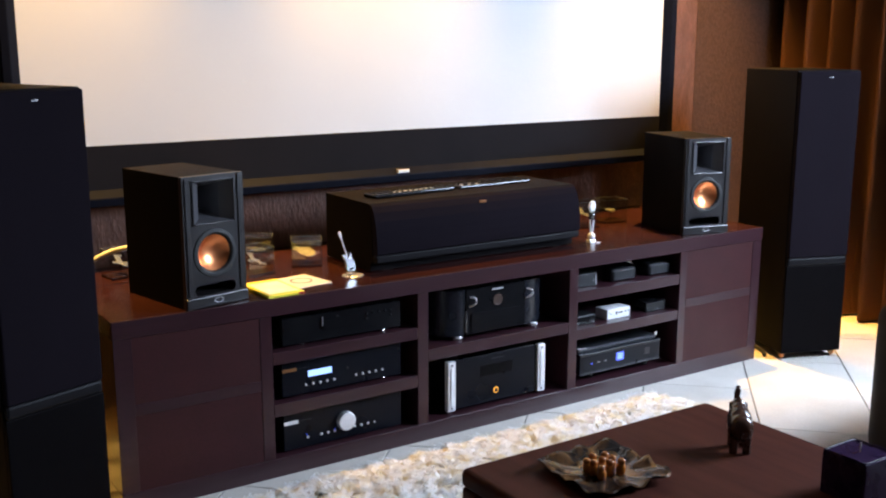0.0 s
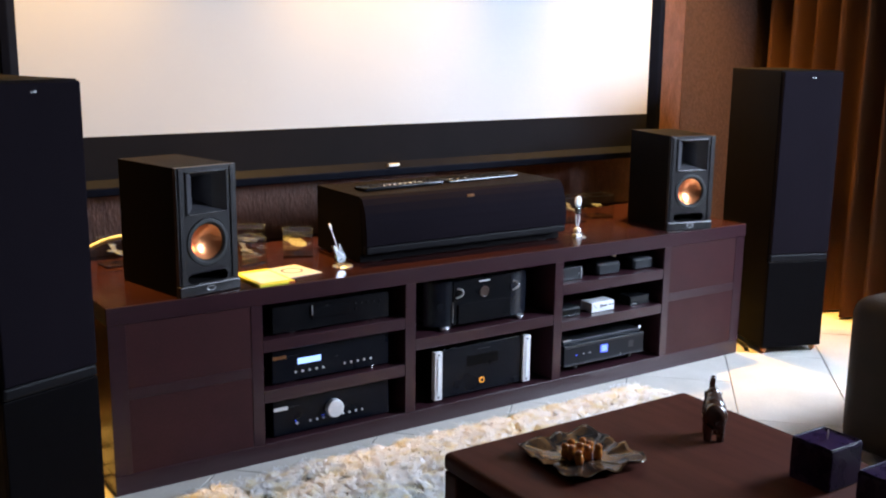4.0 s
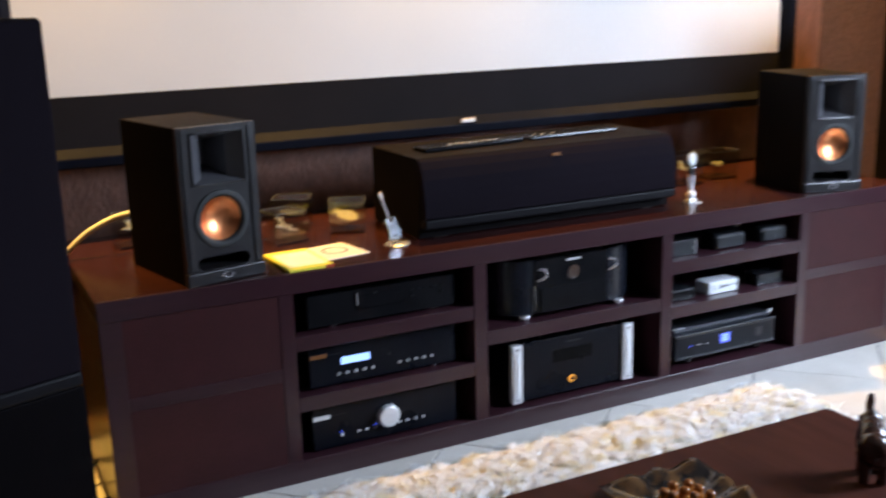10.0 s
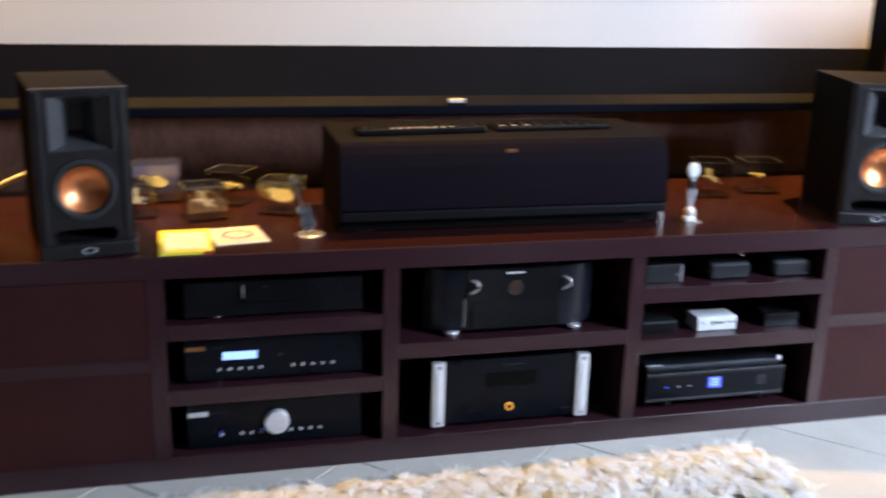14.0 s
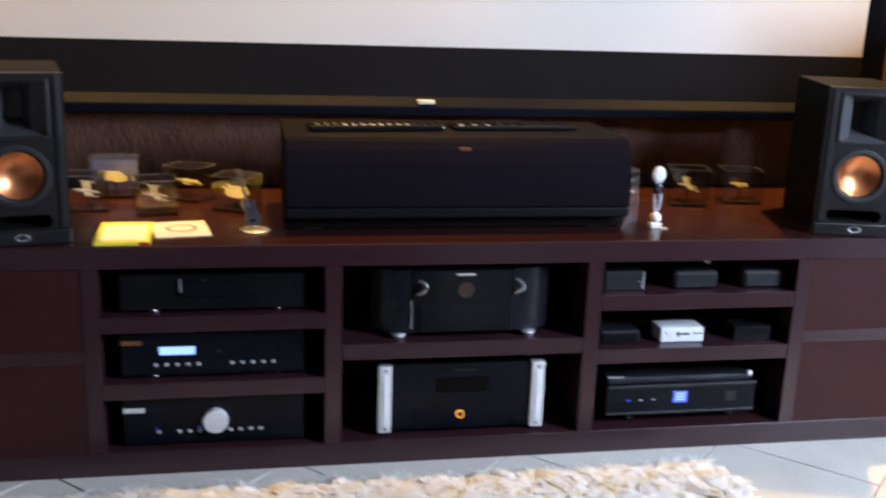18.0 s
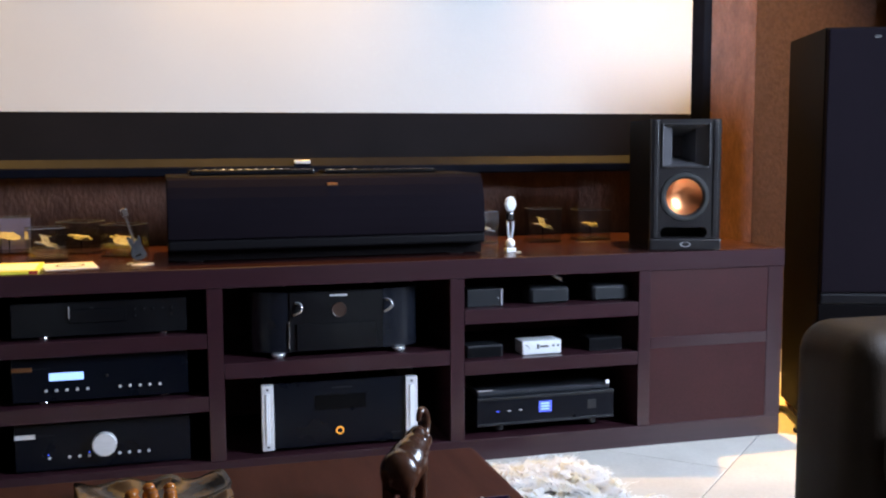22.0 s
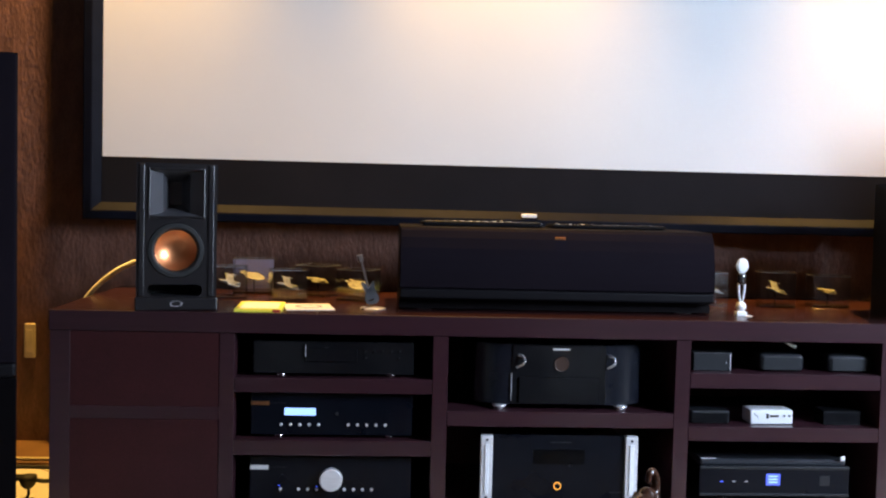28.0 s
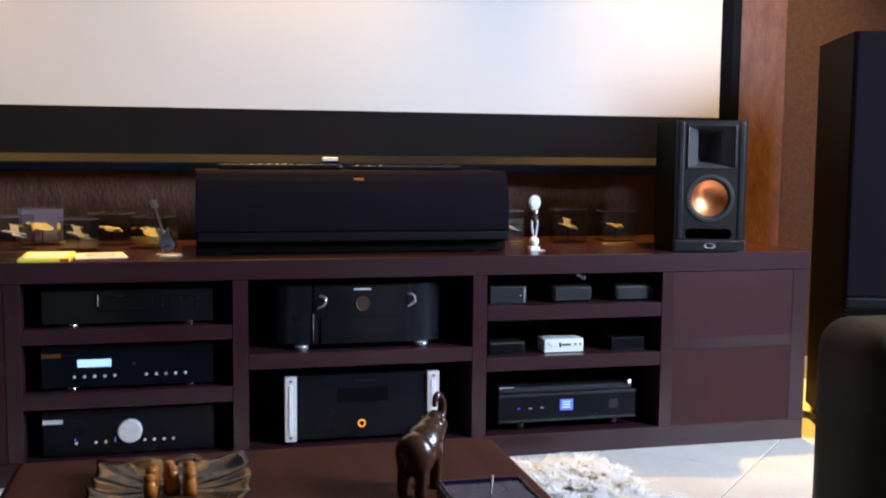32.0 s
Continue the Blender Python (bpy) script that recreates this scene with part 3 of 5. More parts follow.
def curved_front(x0, x1, profile):
    """A cover drawn from x0 to x1 along a profile of (y, z) points, closed at its ends."""
    bm = bmesh.new()
    ends = [[bm.verts.new((x, y, z)) for y, z in profile] for x in (x0, x1)]
    for i in range(len(profile)):
        j = (i + 1) % len(profile)
        bm.faces.new((ends[0][i], ends[0][j], ends[1][j], ends[1][i]))
    bm.faces.new(ends[0])
    bm.faces.new(ends[1][::-1])
    bmesh.ops.recalc_face_normals(bm, faces=bm.faces[:])
    return bm


def centre_speaker():
    s = empty("centre_loudspeaker", pose(0.882, 0.105, H), "wide black centre loudspeaker lying on the cabinet", "loudspeaker")
    w, d, h = 0.860, 0.355, 0.226
    body = curved_front(0, w, [(0.045, 0.004), (0.045, 0.030), (0.030, 0.034), (0.036, 0.150), (0.047, h - 0.004), (0.052, h), (d, h), (d, 0.004)])
    part("cabinet", body, VINYL, s)
    bow = [(0.0295, 0.061), (0.006, 0.061), (0.001, 0.065), (0.0, 0.085), (0.001, 0.110), (0.005, 0.140), (0.012, 0.170), (0.022, 0.198), (0.034, 0.217), (0.044, h - 0.002), (0.0465, h - 0.004), (0.0355, 0.150)]
    part("grille", curved_front(0.002, w - 0.002, bow), CLOTH, s, "bowed black cloth grille")
    part("lower_baffle", box((0.0, 0.003, 0.034), (w, 0.0295, 0.0605), 0.006, 3), STRIP_GREY, s, "dark grey strip under the grille")
    part("maker_plate", box((0.420, 0.0195, 0.198), (0.448, 0.0260, 0.206), 0.001), BRASS, s, "small copper-toned name plate")
    for x in (0.05, w - 0.09):
        for y in (0.050, d - 0.06):
            part("foot", box((x, y, 0.0), (x + 0.04, y + 0.03, 0.0039), 0.001), RUBBER, s)


centre_speaker()


def remote(m, size, keys, label, lit):
    """A remote control lying on its back, with rows of keys; lit: the columns coloured silver as painted glints."""
    a, b, c = size
    s = empty("remote_control", m, label, "remote control", "remote controls")
    part("shell", box((0, 0, 0), (a, b, c), 0.006, 3), BLACK_GLOSS, s)
    nx, ny = keys
    for i in range(nx):
        for j in range(ny):
            x, y = 0.02 + (a - 0.05) * i / (nx - 1), 0.010 + (b - 0.020) * (j + 0.5) / ny
            part("key", box((x, y - 0.004, c - 0.001), (x + 0.009, y + 0.004, c + 0.0007), 0.0004), SILVER if lit[0] <= i < lit[1] and j == 0 else BLACK_METAL, s)


remote(pose(0.945, 0.225, H + 0.2265, 0, 0, 5), (0.345, 0.070, 0.015), (14, 3), "long black remote control with glints painted on its keys", (3, 11))
remote(pose(1.315, 0.262, H + 0.2265, 0, 0, 4), (0.335, 0.085, 0.012), (9, 2), "black remote control with a glossy face", (0, 3))

# ---- hi-fi units in the bays ----
def studs(s, xs, z, y, r, mat, name="button"):
    for x in xs:
        part(name, lathe([(0, 0.004), (r * 0.8, 0.004), (r, 0.003), (r, 0)], 12, pose(x, y, z) @ FRONT), mat, s, "small round metal button")


def unit(name, x0, x1, z0, z1, label, category, y=0.028, depth=0.34, foot=0.008, feet=CHROME, face=BLACK_METAL, body=BLACK_METAL):
    s = empty(name, pose(0, 0, 0), label, category)
    part("casing", box((x0 + 0.006, y + 0.012, z0 + foot), (x1 - 0.006, y + depth, z1 - 0.004), 0.003), body, s)
    part("front_panel", box((x0, y, z0 + foot), (x1, y + 0.0115, z1), 0.002, 2), face, s)
    for x in (x0 + 0.07, x1 - 0.06):
        for yy in (y + 0.022, y + depth - 0.05):
            part("foot", lathe([(0, 0), (0.012, 0), (0.013, 0.002), (0.013, foot - 0.001), (0, foot - 0.0002)], 16, pose(x, yy, z0)), feet, s, "metal foot")
    return s


# disc player, tuner unit and amplifier, one above another
low, mid, high = 0.057, 0.231, 0.392
s = unit("disc_player", 0.507, 0.922, high, 0.484, "slim black disc player on the upper shelf", "disc player", face=BLACK_GLOSS)
part("disc_tray", box((0.642, 0.0245, 0.432), (0.775, 0.0279, 0.466), 0.001), BLACK_GLOSS, s, "closed disc tray")
part("tray_edge", box((0.6405, 0.0225, 0.444), (0.6422, 0.0279, 0.474), 0.0003), SILVER, s)
part("badge", box((0.69, 0.0262, 0.467), (0.70, 0.0279, 0.4705)), GREY_PLASTIC, s)
studs(s, np.linspace(0.798, 0.886, 5), 0.461, 0.0279, 0.0028, GREY_PLASTIC)
studs(s, (0.798, 0.884), 0.444, 0.0279, 0.0028, GREY_PLASTIC)
s = unit("tuner_unit", 0.503, 0.921, mid, 0.348, "black hi-fi unit with a glowing blue-white display", "hi-fi unit")
part("display", box((0.589, 0.0255, 0.2905), (0.670, 0.0279, 0.3100), 0.0008), DISPLAY, s, "lit blue-white display")
part("name_plate", box((0.503, 0.0250, 0.3165), (0.550, 0.0279, 0.3270), 0.0006), BRASS, s, "copper-toned name plate")
part("trim_line", box((0.5505, 0.0268, 0.3212), (0.592, 0.0279, 0.3222)), GREY_PLASTIC, s)
studs(s, np.linspace(0.581, 0.678, 5), 0.2665, 0.0279, 0.0040, SILVER)
studs(s, np.linspace(0.755, 0.851, 5), 0.2670, 0.0279, 0.0040, SILVER)
studs(s, (0.725,), 0.296, 0.0279, 0.0040, RUBBER, "sensor")
s = unit("integrated_amplifier", 0.503, 0.921, low, 0.182, "black integrated amplifier with a large silver volume knob", "amplifier")
part("volume_knob", lathe([(0, 0.020), (0.0265, 0.020), (0.0292, 0.0185), (0.0300, 0.016), (0.0300, 0.001), (0, 0)], 48, pose(0.713, 0.0279, 0.1245) @ FRONT), SILVER, s, "large silver volume knob", smooth=False)
part("name_plate", box((0.503, 0.0250, 0.1475), (0.551, 0.0279, 0.1590), 0.0006), SILVER, s, "silver name plate")
part("trim_line", box((0.5515, 0.0268, 0.1532), (0.596, 0.0279, 0.1542)), GREY_PLASTIC, s)
studs(s, (0.582, 0.629, 0.653, 0.676), 0.0965, 0.0279, 0.0040, SILVER)
studs(s, np.linspace(0.748, 0.819, 4), 0.0965, 0.0279, 0.0040, SILVER)
for x in (0.579, 0.676):
    part("indicator", lathe([(0, 0.002), (0.0016, 0.0015), (0.0018, 0)], 8, pose(x, 0.0279, 0.1045) @ FRONT), LED_BLUE, s, "blue indicator light")


def rounded_end(x0, x1, y0, y1, z0, z1, bulge, flip=1):
    """A side shell whose front corner is a quarter round in plan."""
    bm = bmesh.new()
    plan = [(x0, y0)] + [(x0 + (x1 - x0) * math.sin(a), y0 + bulge * (1 - math.cos(a))) for a in np.linspace(0.1, 1.15, 14)] + [(x1, y1), (x0, y1)]
    rows = [[bm.verts.new((x, y, z)) for x, y in plan] for z in (z0, z1)]
    for i in range(len(plan)):
        j = (i + 1) % len(plan)
        bm.faces.new((rows[0][i], rows[0][j], rows[1][j], rows[1][i]))
    bm.faces.new(rows[0])
    bm.faces.new(rows[1])
    bmesh.ops.recalc_face_normals(bm, faces=bm.faces[:])
    return bm


def curved_player():
    s = empty("disc_transport", pose(0, 0, 0), "glossy black hi-fi player with rounded sides and chrome feet", "hi-fi unit")
    z0, z1, y = 0.326, 0.484, 0.030
    part("front_panel", box((1.181, y, z0), (1.431, y + 0.02, z1), 0.002), BLACK_GLOSS, s, "glossy black front")
    part("casing", box((1.181, y + 0.021, z0), (1.431, y + 0.35, z1 - 0.001), 0.002), BLACK_METAL, s)
    part("side_shell", rounded_end(1.4315, 1.5415, y + 0.004, y + 0.34, z0, z1, 0.07), SHELL_METAL, s, "rounded dark metal side", smooth=False)
    part("side_shell", rounded_end(1.1805, 1.0790, y + 0.004, y + 0.34, z0, z1, 0.07), SHELL_METAL, s, "rounded dark metal side", smooth=False)
    part("lower_flap", box((1.200, y - 0.005, z0 + 0.003), (1.412, y - 0.0003, 0.400), 0.001), BLACK_GLOSS, s, "glossy lower flap")
    part("name_plate", box((1.288, y - 0.003, 0.4705), (1.334, y - 0.0003, 0.4755), 0.0005), SILVER, s, "thin silver name plate")
    part("emblem", lathe([(0, 0.002), (0.016, 0.002), (0.0185, 0.003), (0.020, 0.001), (0.020, 0)], 36, pose(1.312, y - 0.0003, 0.434) @ FRONT), RED_BROWN, s, "round dark brown emblem")
    for x in (1.200, 1.440):
        part("bracket", tube(bend([(x - 0.004, y + 0.004, 0.456), (x + 0.008, y - 0.010, 0.455), (x + 0.012, y - 0.016, 0.444), (x + 0.006, y - 0.014, 0.434), (x - 0.008, y - 0.002, 0.424)], 4), 0.0034, 8), BRIGHT_CHROME, s, "small chrome bracket", smooth=True)
    part("edge_trim", box((1.1797, y - 0.001, z0 + 0.01), (1.1806, y + 0.002, z1 - 0.075)), SILVER, s, "thin bright edge strip")
    for x in (1.150, 1.473):
        for yy in (y + 0.010, y + 0.28):
            part("foot", lathe([(0, 0), (0.013, 0), (0.014, 0.002), (0.019, 0.008), (0.019, 0.013), (0, 0.0138)], 20, pose(x, yy, 0.312)), BRIGHT_CHROME, s, "chrome foot", smooth=True)


curved_player()


def power_amplifier():
    s = unit("power_amplifier", 1.136, 1.489, 0.064, 0.244, "heavy black power amplifier with silver handles", "amplifier", y=0.034, feet=RUBBER, foot=0.006)
    for x0, x1 in ((1.104, 1.1355), (1.4895, 1.522)):
        b = part("handle_plate", box((x0, 0.024, 0.0685), (x1, 0.046, 0.2435), 0.002, 2), SILVER, s, "silver handle strip")
        part("groove", box((x0 + 0.010, 0.0205, 0.088), (x1 - 0.010, 0.0238, 0.222), 0.0015, 2), WHITE_PLASTIC, b)
        for z in (0.079, 0.232):
            part("bolt", lathe([(0, 0.0015), (0.003, 0.0015), (0.0035, 0)], 10, pose((x0 + x1) / 2, 0.0239, z) @ FRONT), RUBBER, b)
    part("display_window", box((1.244, 0.0325, 0.166), (1.382, 0.0339, 0.206), 0.0004), DARK_GLASS, s, "dark glass display window")
    part("name_bar", box((1.29, 0.0331, 0.2232), (1.345, 0.0339, 0.2262)), GREY_PLASTIC, s)
    part("type_bar", box((1.452, 0.0331, 0.0905), (1.484, 0.0339, 0.0925)), GREY_PLASTIC, s)
    b = part("power_button", lathe([(0, 0.004), (0.0066, 0.004), (0.007, 0)], 24, pose(1.3105, 0.0339, 0.108) @ FRONT), BLACK_METAL, s, "round power button")
    part("lit_ring", lathe([(0.0072, 0.001), (0.0076, 0.003), (0.0104, 0.003), (0.0108, 0)], 32, pose(1.3105, 0.0339, 0.108) @ FRONT), AMBER, b, "glowing amber ring")


power_amplifier()


def little_box(name, x0, x1, z0, z1, mat, label, category, depth=0.065, y=0.04, bevel=0.006):
    s = empty(name, pose(0, 0, 0), label, category, "small boxes in the bays")
    part("shell", box((x0, y, z0), (x1, y + depth, z1), bevel, 3), mat, s)
    return s, y


top, second, third = 0.4201, 0.2781, 0.0681
s, y = little_box("network_box", 1.668, 1.772, top, 0.470, GREY_PLASTIC, "small dark grey network box with a lit edge", "network box", bevel=0.003)
part("side_trim", box((1.7655, y - 0.0025, top + 0.004), (1.7685, y - 0.0003, 0.467), 0.0005), SILVER, s)
part("indicator", lathe([(0, 0.001), (0.002, 0.001), (0.002, 0)], 8, pose(1.757, y - 0.0003, 0.443) @ FRONT), SILVER, s)
s, y = little_box("satellite_speaker", 1.848, 1.970, top, 0.468, GREY_PLASTIC, "small rounded dark grey box on the shelf", "plastic box", bevel=0.012)
part("front_cover", box((1.858, y - 0.002, top + 0.006), (1.960, y - 0.0002, 0.461), 0.0008), GREY_PLASTIC, s)
s, y = little_box("satellite_speaker", 2.036, 2.159, top, 0.467, GREY_PLASTIC, "small rounded dark grey box near the bay side", "plastic box", bevel=0.012)
part("front_cover", box((2.046, y - 0.002, top + 0.006), (2.149, y - 0.0002, 0.460), 0.0008), GREY_PLASTIC, s)
s, y = little_box("set_top_box", 1.668, 1.771, second, 0.313, GREY_PLASTIC, "low dark grey box beside the white one", "plastic box", bevel=0.004)
part("front_cover", box((1.673, y - 0.002, second + 0.004), (1.766, y - 0.0002, 0.308), 0.0008), BLACK_GLOSS, s)
s, y = little_box("white_adapter", 1.828, 1.945, second, 0.317, WHITE_PLASTIC, "bright white plastic box with dark print", "adapter box", bevel=0.004)
part("print_bar", box((1.872, y - 0.0012, 0.294), (1.878, y - 0.0002, 0.307)), RUBBER, s)
part("print_bar", box((1.881, y - 0.0012, 0.298), (1.906, y - 0.0002, 0.303)), RUBBER, s)
for x in (1.918, 1.932):
    part("socket", box((x, y - 0.0012, 0.299), (x + 0.006, y - 0.0002, 0.304)), RUBBER, s)
part("print_mark", tube(bend([(1.838, y - 0.0008, 0.308), (1.842, y - 0.0008, 0.303), (1.846, y - 0.0008, 0.301), (1.850, y - 0.0008, 0.295)], 3), 0.0008, 5), RUBBER, s)
s, y = little_box("media_box", 2.030, 2.132, second, 0.316, BLACK_GLOSS, "small glossy black box", "media box", bevel=0.002)
part("rim", box((2.033, y - 0.0015, 0.3125), (2.129, y - 0.0002, 0.3137)), GREY_PLASTIC, s)
solid("cable_tag", tube(bend([(1.932, 0.10, 0.5065), (1.932, 0.08, 0.500), (1.938, 0.06, 0.492), (1.950, 0.05, 0.486)], 4), 0.006, 6), WHITE_PLASTIC, "pale cable end hanging under the cabinet top", "cable", smooth=True)
s = unit("av_processor", 1.694, 2.105, third, 0.166, "black audio processor with a small blue display", "processor", feet=RUBBER, foot=0.016, y=0.034)
part("top_cover", box((1.70, 0.05, 0.1625), (2.10, 0.36, 0.180), 0.004), SATIN_ALLOY, s, "dark satin alloy top cover")
part("bevel_strip", box((1.694, 0.0305, 0.157), (2.105, 0.0339, 0.1655), 0.0015), GREY_PLASTIC, s, "bevelled upper edge")
part("bevel_strip", box((1.694, 0.0305, 0.0845), (2.105, 0.0339, 0.0925), 0.0015), GREY_PLASTIC, s)
part("display", box((1.876, 0.0322, 0.1145), (1.914, 0.0339, 0.1455), 0.0004), DISPLAY_BLUE, s, "square blue display")
for z in (0.121, 0.129, 0.137):
    part("display_text_bar", box((1.882, 0.0315, z), (1.907, 0.0321, z + 0.004)), DISPLAY, s)
part("emblem", box((2.023, 0.0328, 0.114), (2.050, 0.0339, 0.140), 0.0004), GREY_PLASTIC, s)
part("label_bar", box((1.702, 0.052, 0.1801), (1.745, 0.060, 0.1815)), SILVER, s)
part("tag", box((2.083, 0.040, 0.1801), (2.094, 0.046, 0.192), 0.001), WHITE_PLASTIC, s, "white paper tag")
for x, mat in ((1.754, LED_BLUE), (1.788, SILVER), (1.822, SILVER)):
    part("indicator", box((x - 0.004, 0.0325, 0.1235), (x + 0.004, 0.0339, 0.1255)), mat, s)

# ---- ornaments on the cabinet ----
def cased_model(cx, cy, turn, size, kind, mat, label, card=False):
    """A clear case with a small model floating on its stand inside."""
    a, b, h = size
    c = empty("display_case", pose(cx, cy, H, 0, 0, turn), "clear acrylic display case holding a small model", "display case", "clear display cases")
    bm = box((-a / 2, -b / 2, 0.0065), (a / 2, b / 2, h))
    inner = box((-a / 2 + 0.0022, -b / 2 + 0.0022, 0.0065), (a / 2 - 0.0022, b / 2 - 0.0022, h - 0.0022))
    for f in inner.faces:
        f.normal_flip()
    join(bm, inner)
    bmesh.ops.delete(bm, geom=[f for f in bm.faces if abs(f.calc_center_median().z - 0.0065) < 1e-4], context="FACES_ONLY")
    cover = part("cover", bm, ACRYLIC, c, "clear acrylic cover")
    for x, y in ((-1, -1), (1, -1), (1, 1), (-1, 1)):
        part("edge_joint", box((x * (a / 2 - 0.0011) - 0.0011, y * (b / 2 - 0.0011) - 0.0011, 0.0066), (x * (a / 2 - 0.0011) + 0.0011, y * (b / 2 - 0.0011) + 0.0011, h + 0.0003)), ACRYLIC, cover)
    # thin pale strips added as painted highlights along the cover's top edges
    for y in (-1, 1):
        part("edge_glint", box((-a / 2 + 0.0024, y * (b / 2 + 0.0002) - 0.0004, h - 0.0014), (a / 2 - 0.0024, y * (b / 2 + 0.0002) + 0.0004, h + 0.0004)), ACRYLIC_EDGE, cover)
    for x in (-1, 1):
        part("edge_glint", box((x * (a / 2 + 0.0002) - 0.0006, -b / 2 + 0.0024, h - 0.0014), (x * (a / 2 + 0.0002) + 0.0006, b / 2 - 0.0024, h + 0.0004)), ACRYLIC_EDGE, cover)
    part("base", box((-a / 2, -b / 2, 0), (a / 2, b / 2, 0.006), 0.001), SMOKED, c, "smoked dark base plate")
    if card:
        part("back_card", box((-a / 2 + 0.003, b / 2 - 0.006, 0.007), (a / 2 - 0.003, b / 2 - 0.004, h - 0.004)), LAVENDER, c, "lavender printed card behind the model")
    t = empty("scale_model", pose(cx, cy, H, 0, 0, turn), label, "scale model", "small models in clear cases")
    part("stand", tube([(0, 0, 0.0066), (0, 0, h * 0.42)], 0.0018, 6), BLACK_GLOSS, t)
    tip = Matrix.Translation((0, 0, h * 0.48)) @ pose(0, 0, 0, 28, 12, 20)
    if kind == "disc":
        hull = lathe([(0, -0.008), (0.020, -0.006), (0.036, -0.001), (0.036, 0.001), (0.020, 0.006), (0.008, 0.008), (0, 0.008)], 28)
        box((-0.016, 0.024, -0.003), (-0.004, 0.052, 0.003), 0.002, bm=hull)
        box((0.004, 0.024, -0.003), (0.016, 0.052, 0.003), 0.002, bm=hull)
        box((0.024, -0.004, -0.003), (0.042, 0.012, 0.003), 0.002, bm=hull)
        tip = Matrix.Translation((0, 0, h * 0.48)) @ pose(0, 0, 0, 16, -10, 70)
    elif kind == "wing":
        hull = lathe([(0, -0.042), (0.006, -0.030), (0.008, 0.0), (0.006, 0.034), (0, 0.040)], 12, pose(0, 0, 0, 0, 90, 0))
        for side in (1, -1):
            w = box((-0.012, 0.004, -0.0015), (0.014, 0.038, 0.0015), 0.001)
            join(hull, w, pose(0, 0, 0, 22 * side, 0, 0) @ Matrix.Diagonal((1, side, 1, 1)))
            w = box((-0.016, 0.034, -0.003), (0.026, 0.039, 0.003), 0.001)
            join(hull, w, pose(0, 0, 0, 22 * side, 0, 0) @ Matrix.Diagonal((1, side, 1, 1)))
    else:
        hull = lathe([(0, -0.044), (0.004, -0.040), (0.009, -0.015), (0.010, 0.012), (0.006, 0.034), (0, 0.038)], 12, pose(0, 0, 0, 0, 90, 0))
        box((-0.02, -0.014, -0.002), (0.006, 0.014, 0.002), 0.001, bm=hull)
        box((0.012, -0.007, 0.004), (0.026, 0.007, 0.014), 0.002, bm=hull)
    bmesh.ops.recalc_face_normals(hull, faces=hull.faces[:])
    part("hull", hull, mat, t, at=tip @ Matrix.Diagonal((0.88, 0.88, 0.62, 1)))


cased_model(0.766, 0.385, -24, (0.100, 0.092, 0.090), "disc", GOLD_TOY, "tan disc-shaped model spacecraft on a thin stand")
cased_model(0.562, 0.352, 12, (0.100, 0.092, 0.088), "wing", GREY_TOY, "grey winged model craft on a thin stand")
cased_model(0.640, 0.512, -28, (0.105, 0.095, 0.092), "hull", GOLD_TOY, "sand-coloured model craft on a thin stand")
cased_model(0.390, 0.395, 4, (0.100, 0.090, 0.092), "wing", GREY_TOY, "pale grey model glider on a thin stand")
cased_model(0.440, 0.560, 4, (0.125, 0.090, 0.105), "disc", GOLD_TOY, "yellowish domed model craft beside the loudspeaker", True)
cased_model(0.185, 0.548, 6, (0.095, 0.085, 0.090), "wing", GREY_TOY, "grey winged model craft behind the loudspeaker")
cased_model(2.035, 0.425, -12, (0.105, 0.092, 0.105), "wing", GREY_TOY, "dark grey winged model with spread wings")
cased_model(2.212, 0.455, -8, (0.108, 0.095, 0.096), "hull", GOLD_TOY, "brownish model craft with a long nose")
cased_model(1.838, 0.430, 6, (0.070, 0.080, 0.100), "wing", GREY_TOY, "small grey model behind the silver trophy")


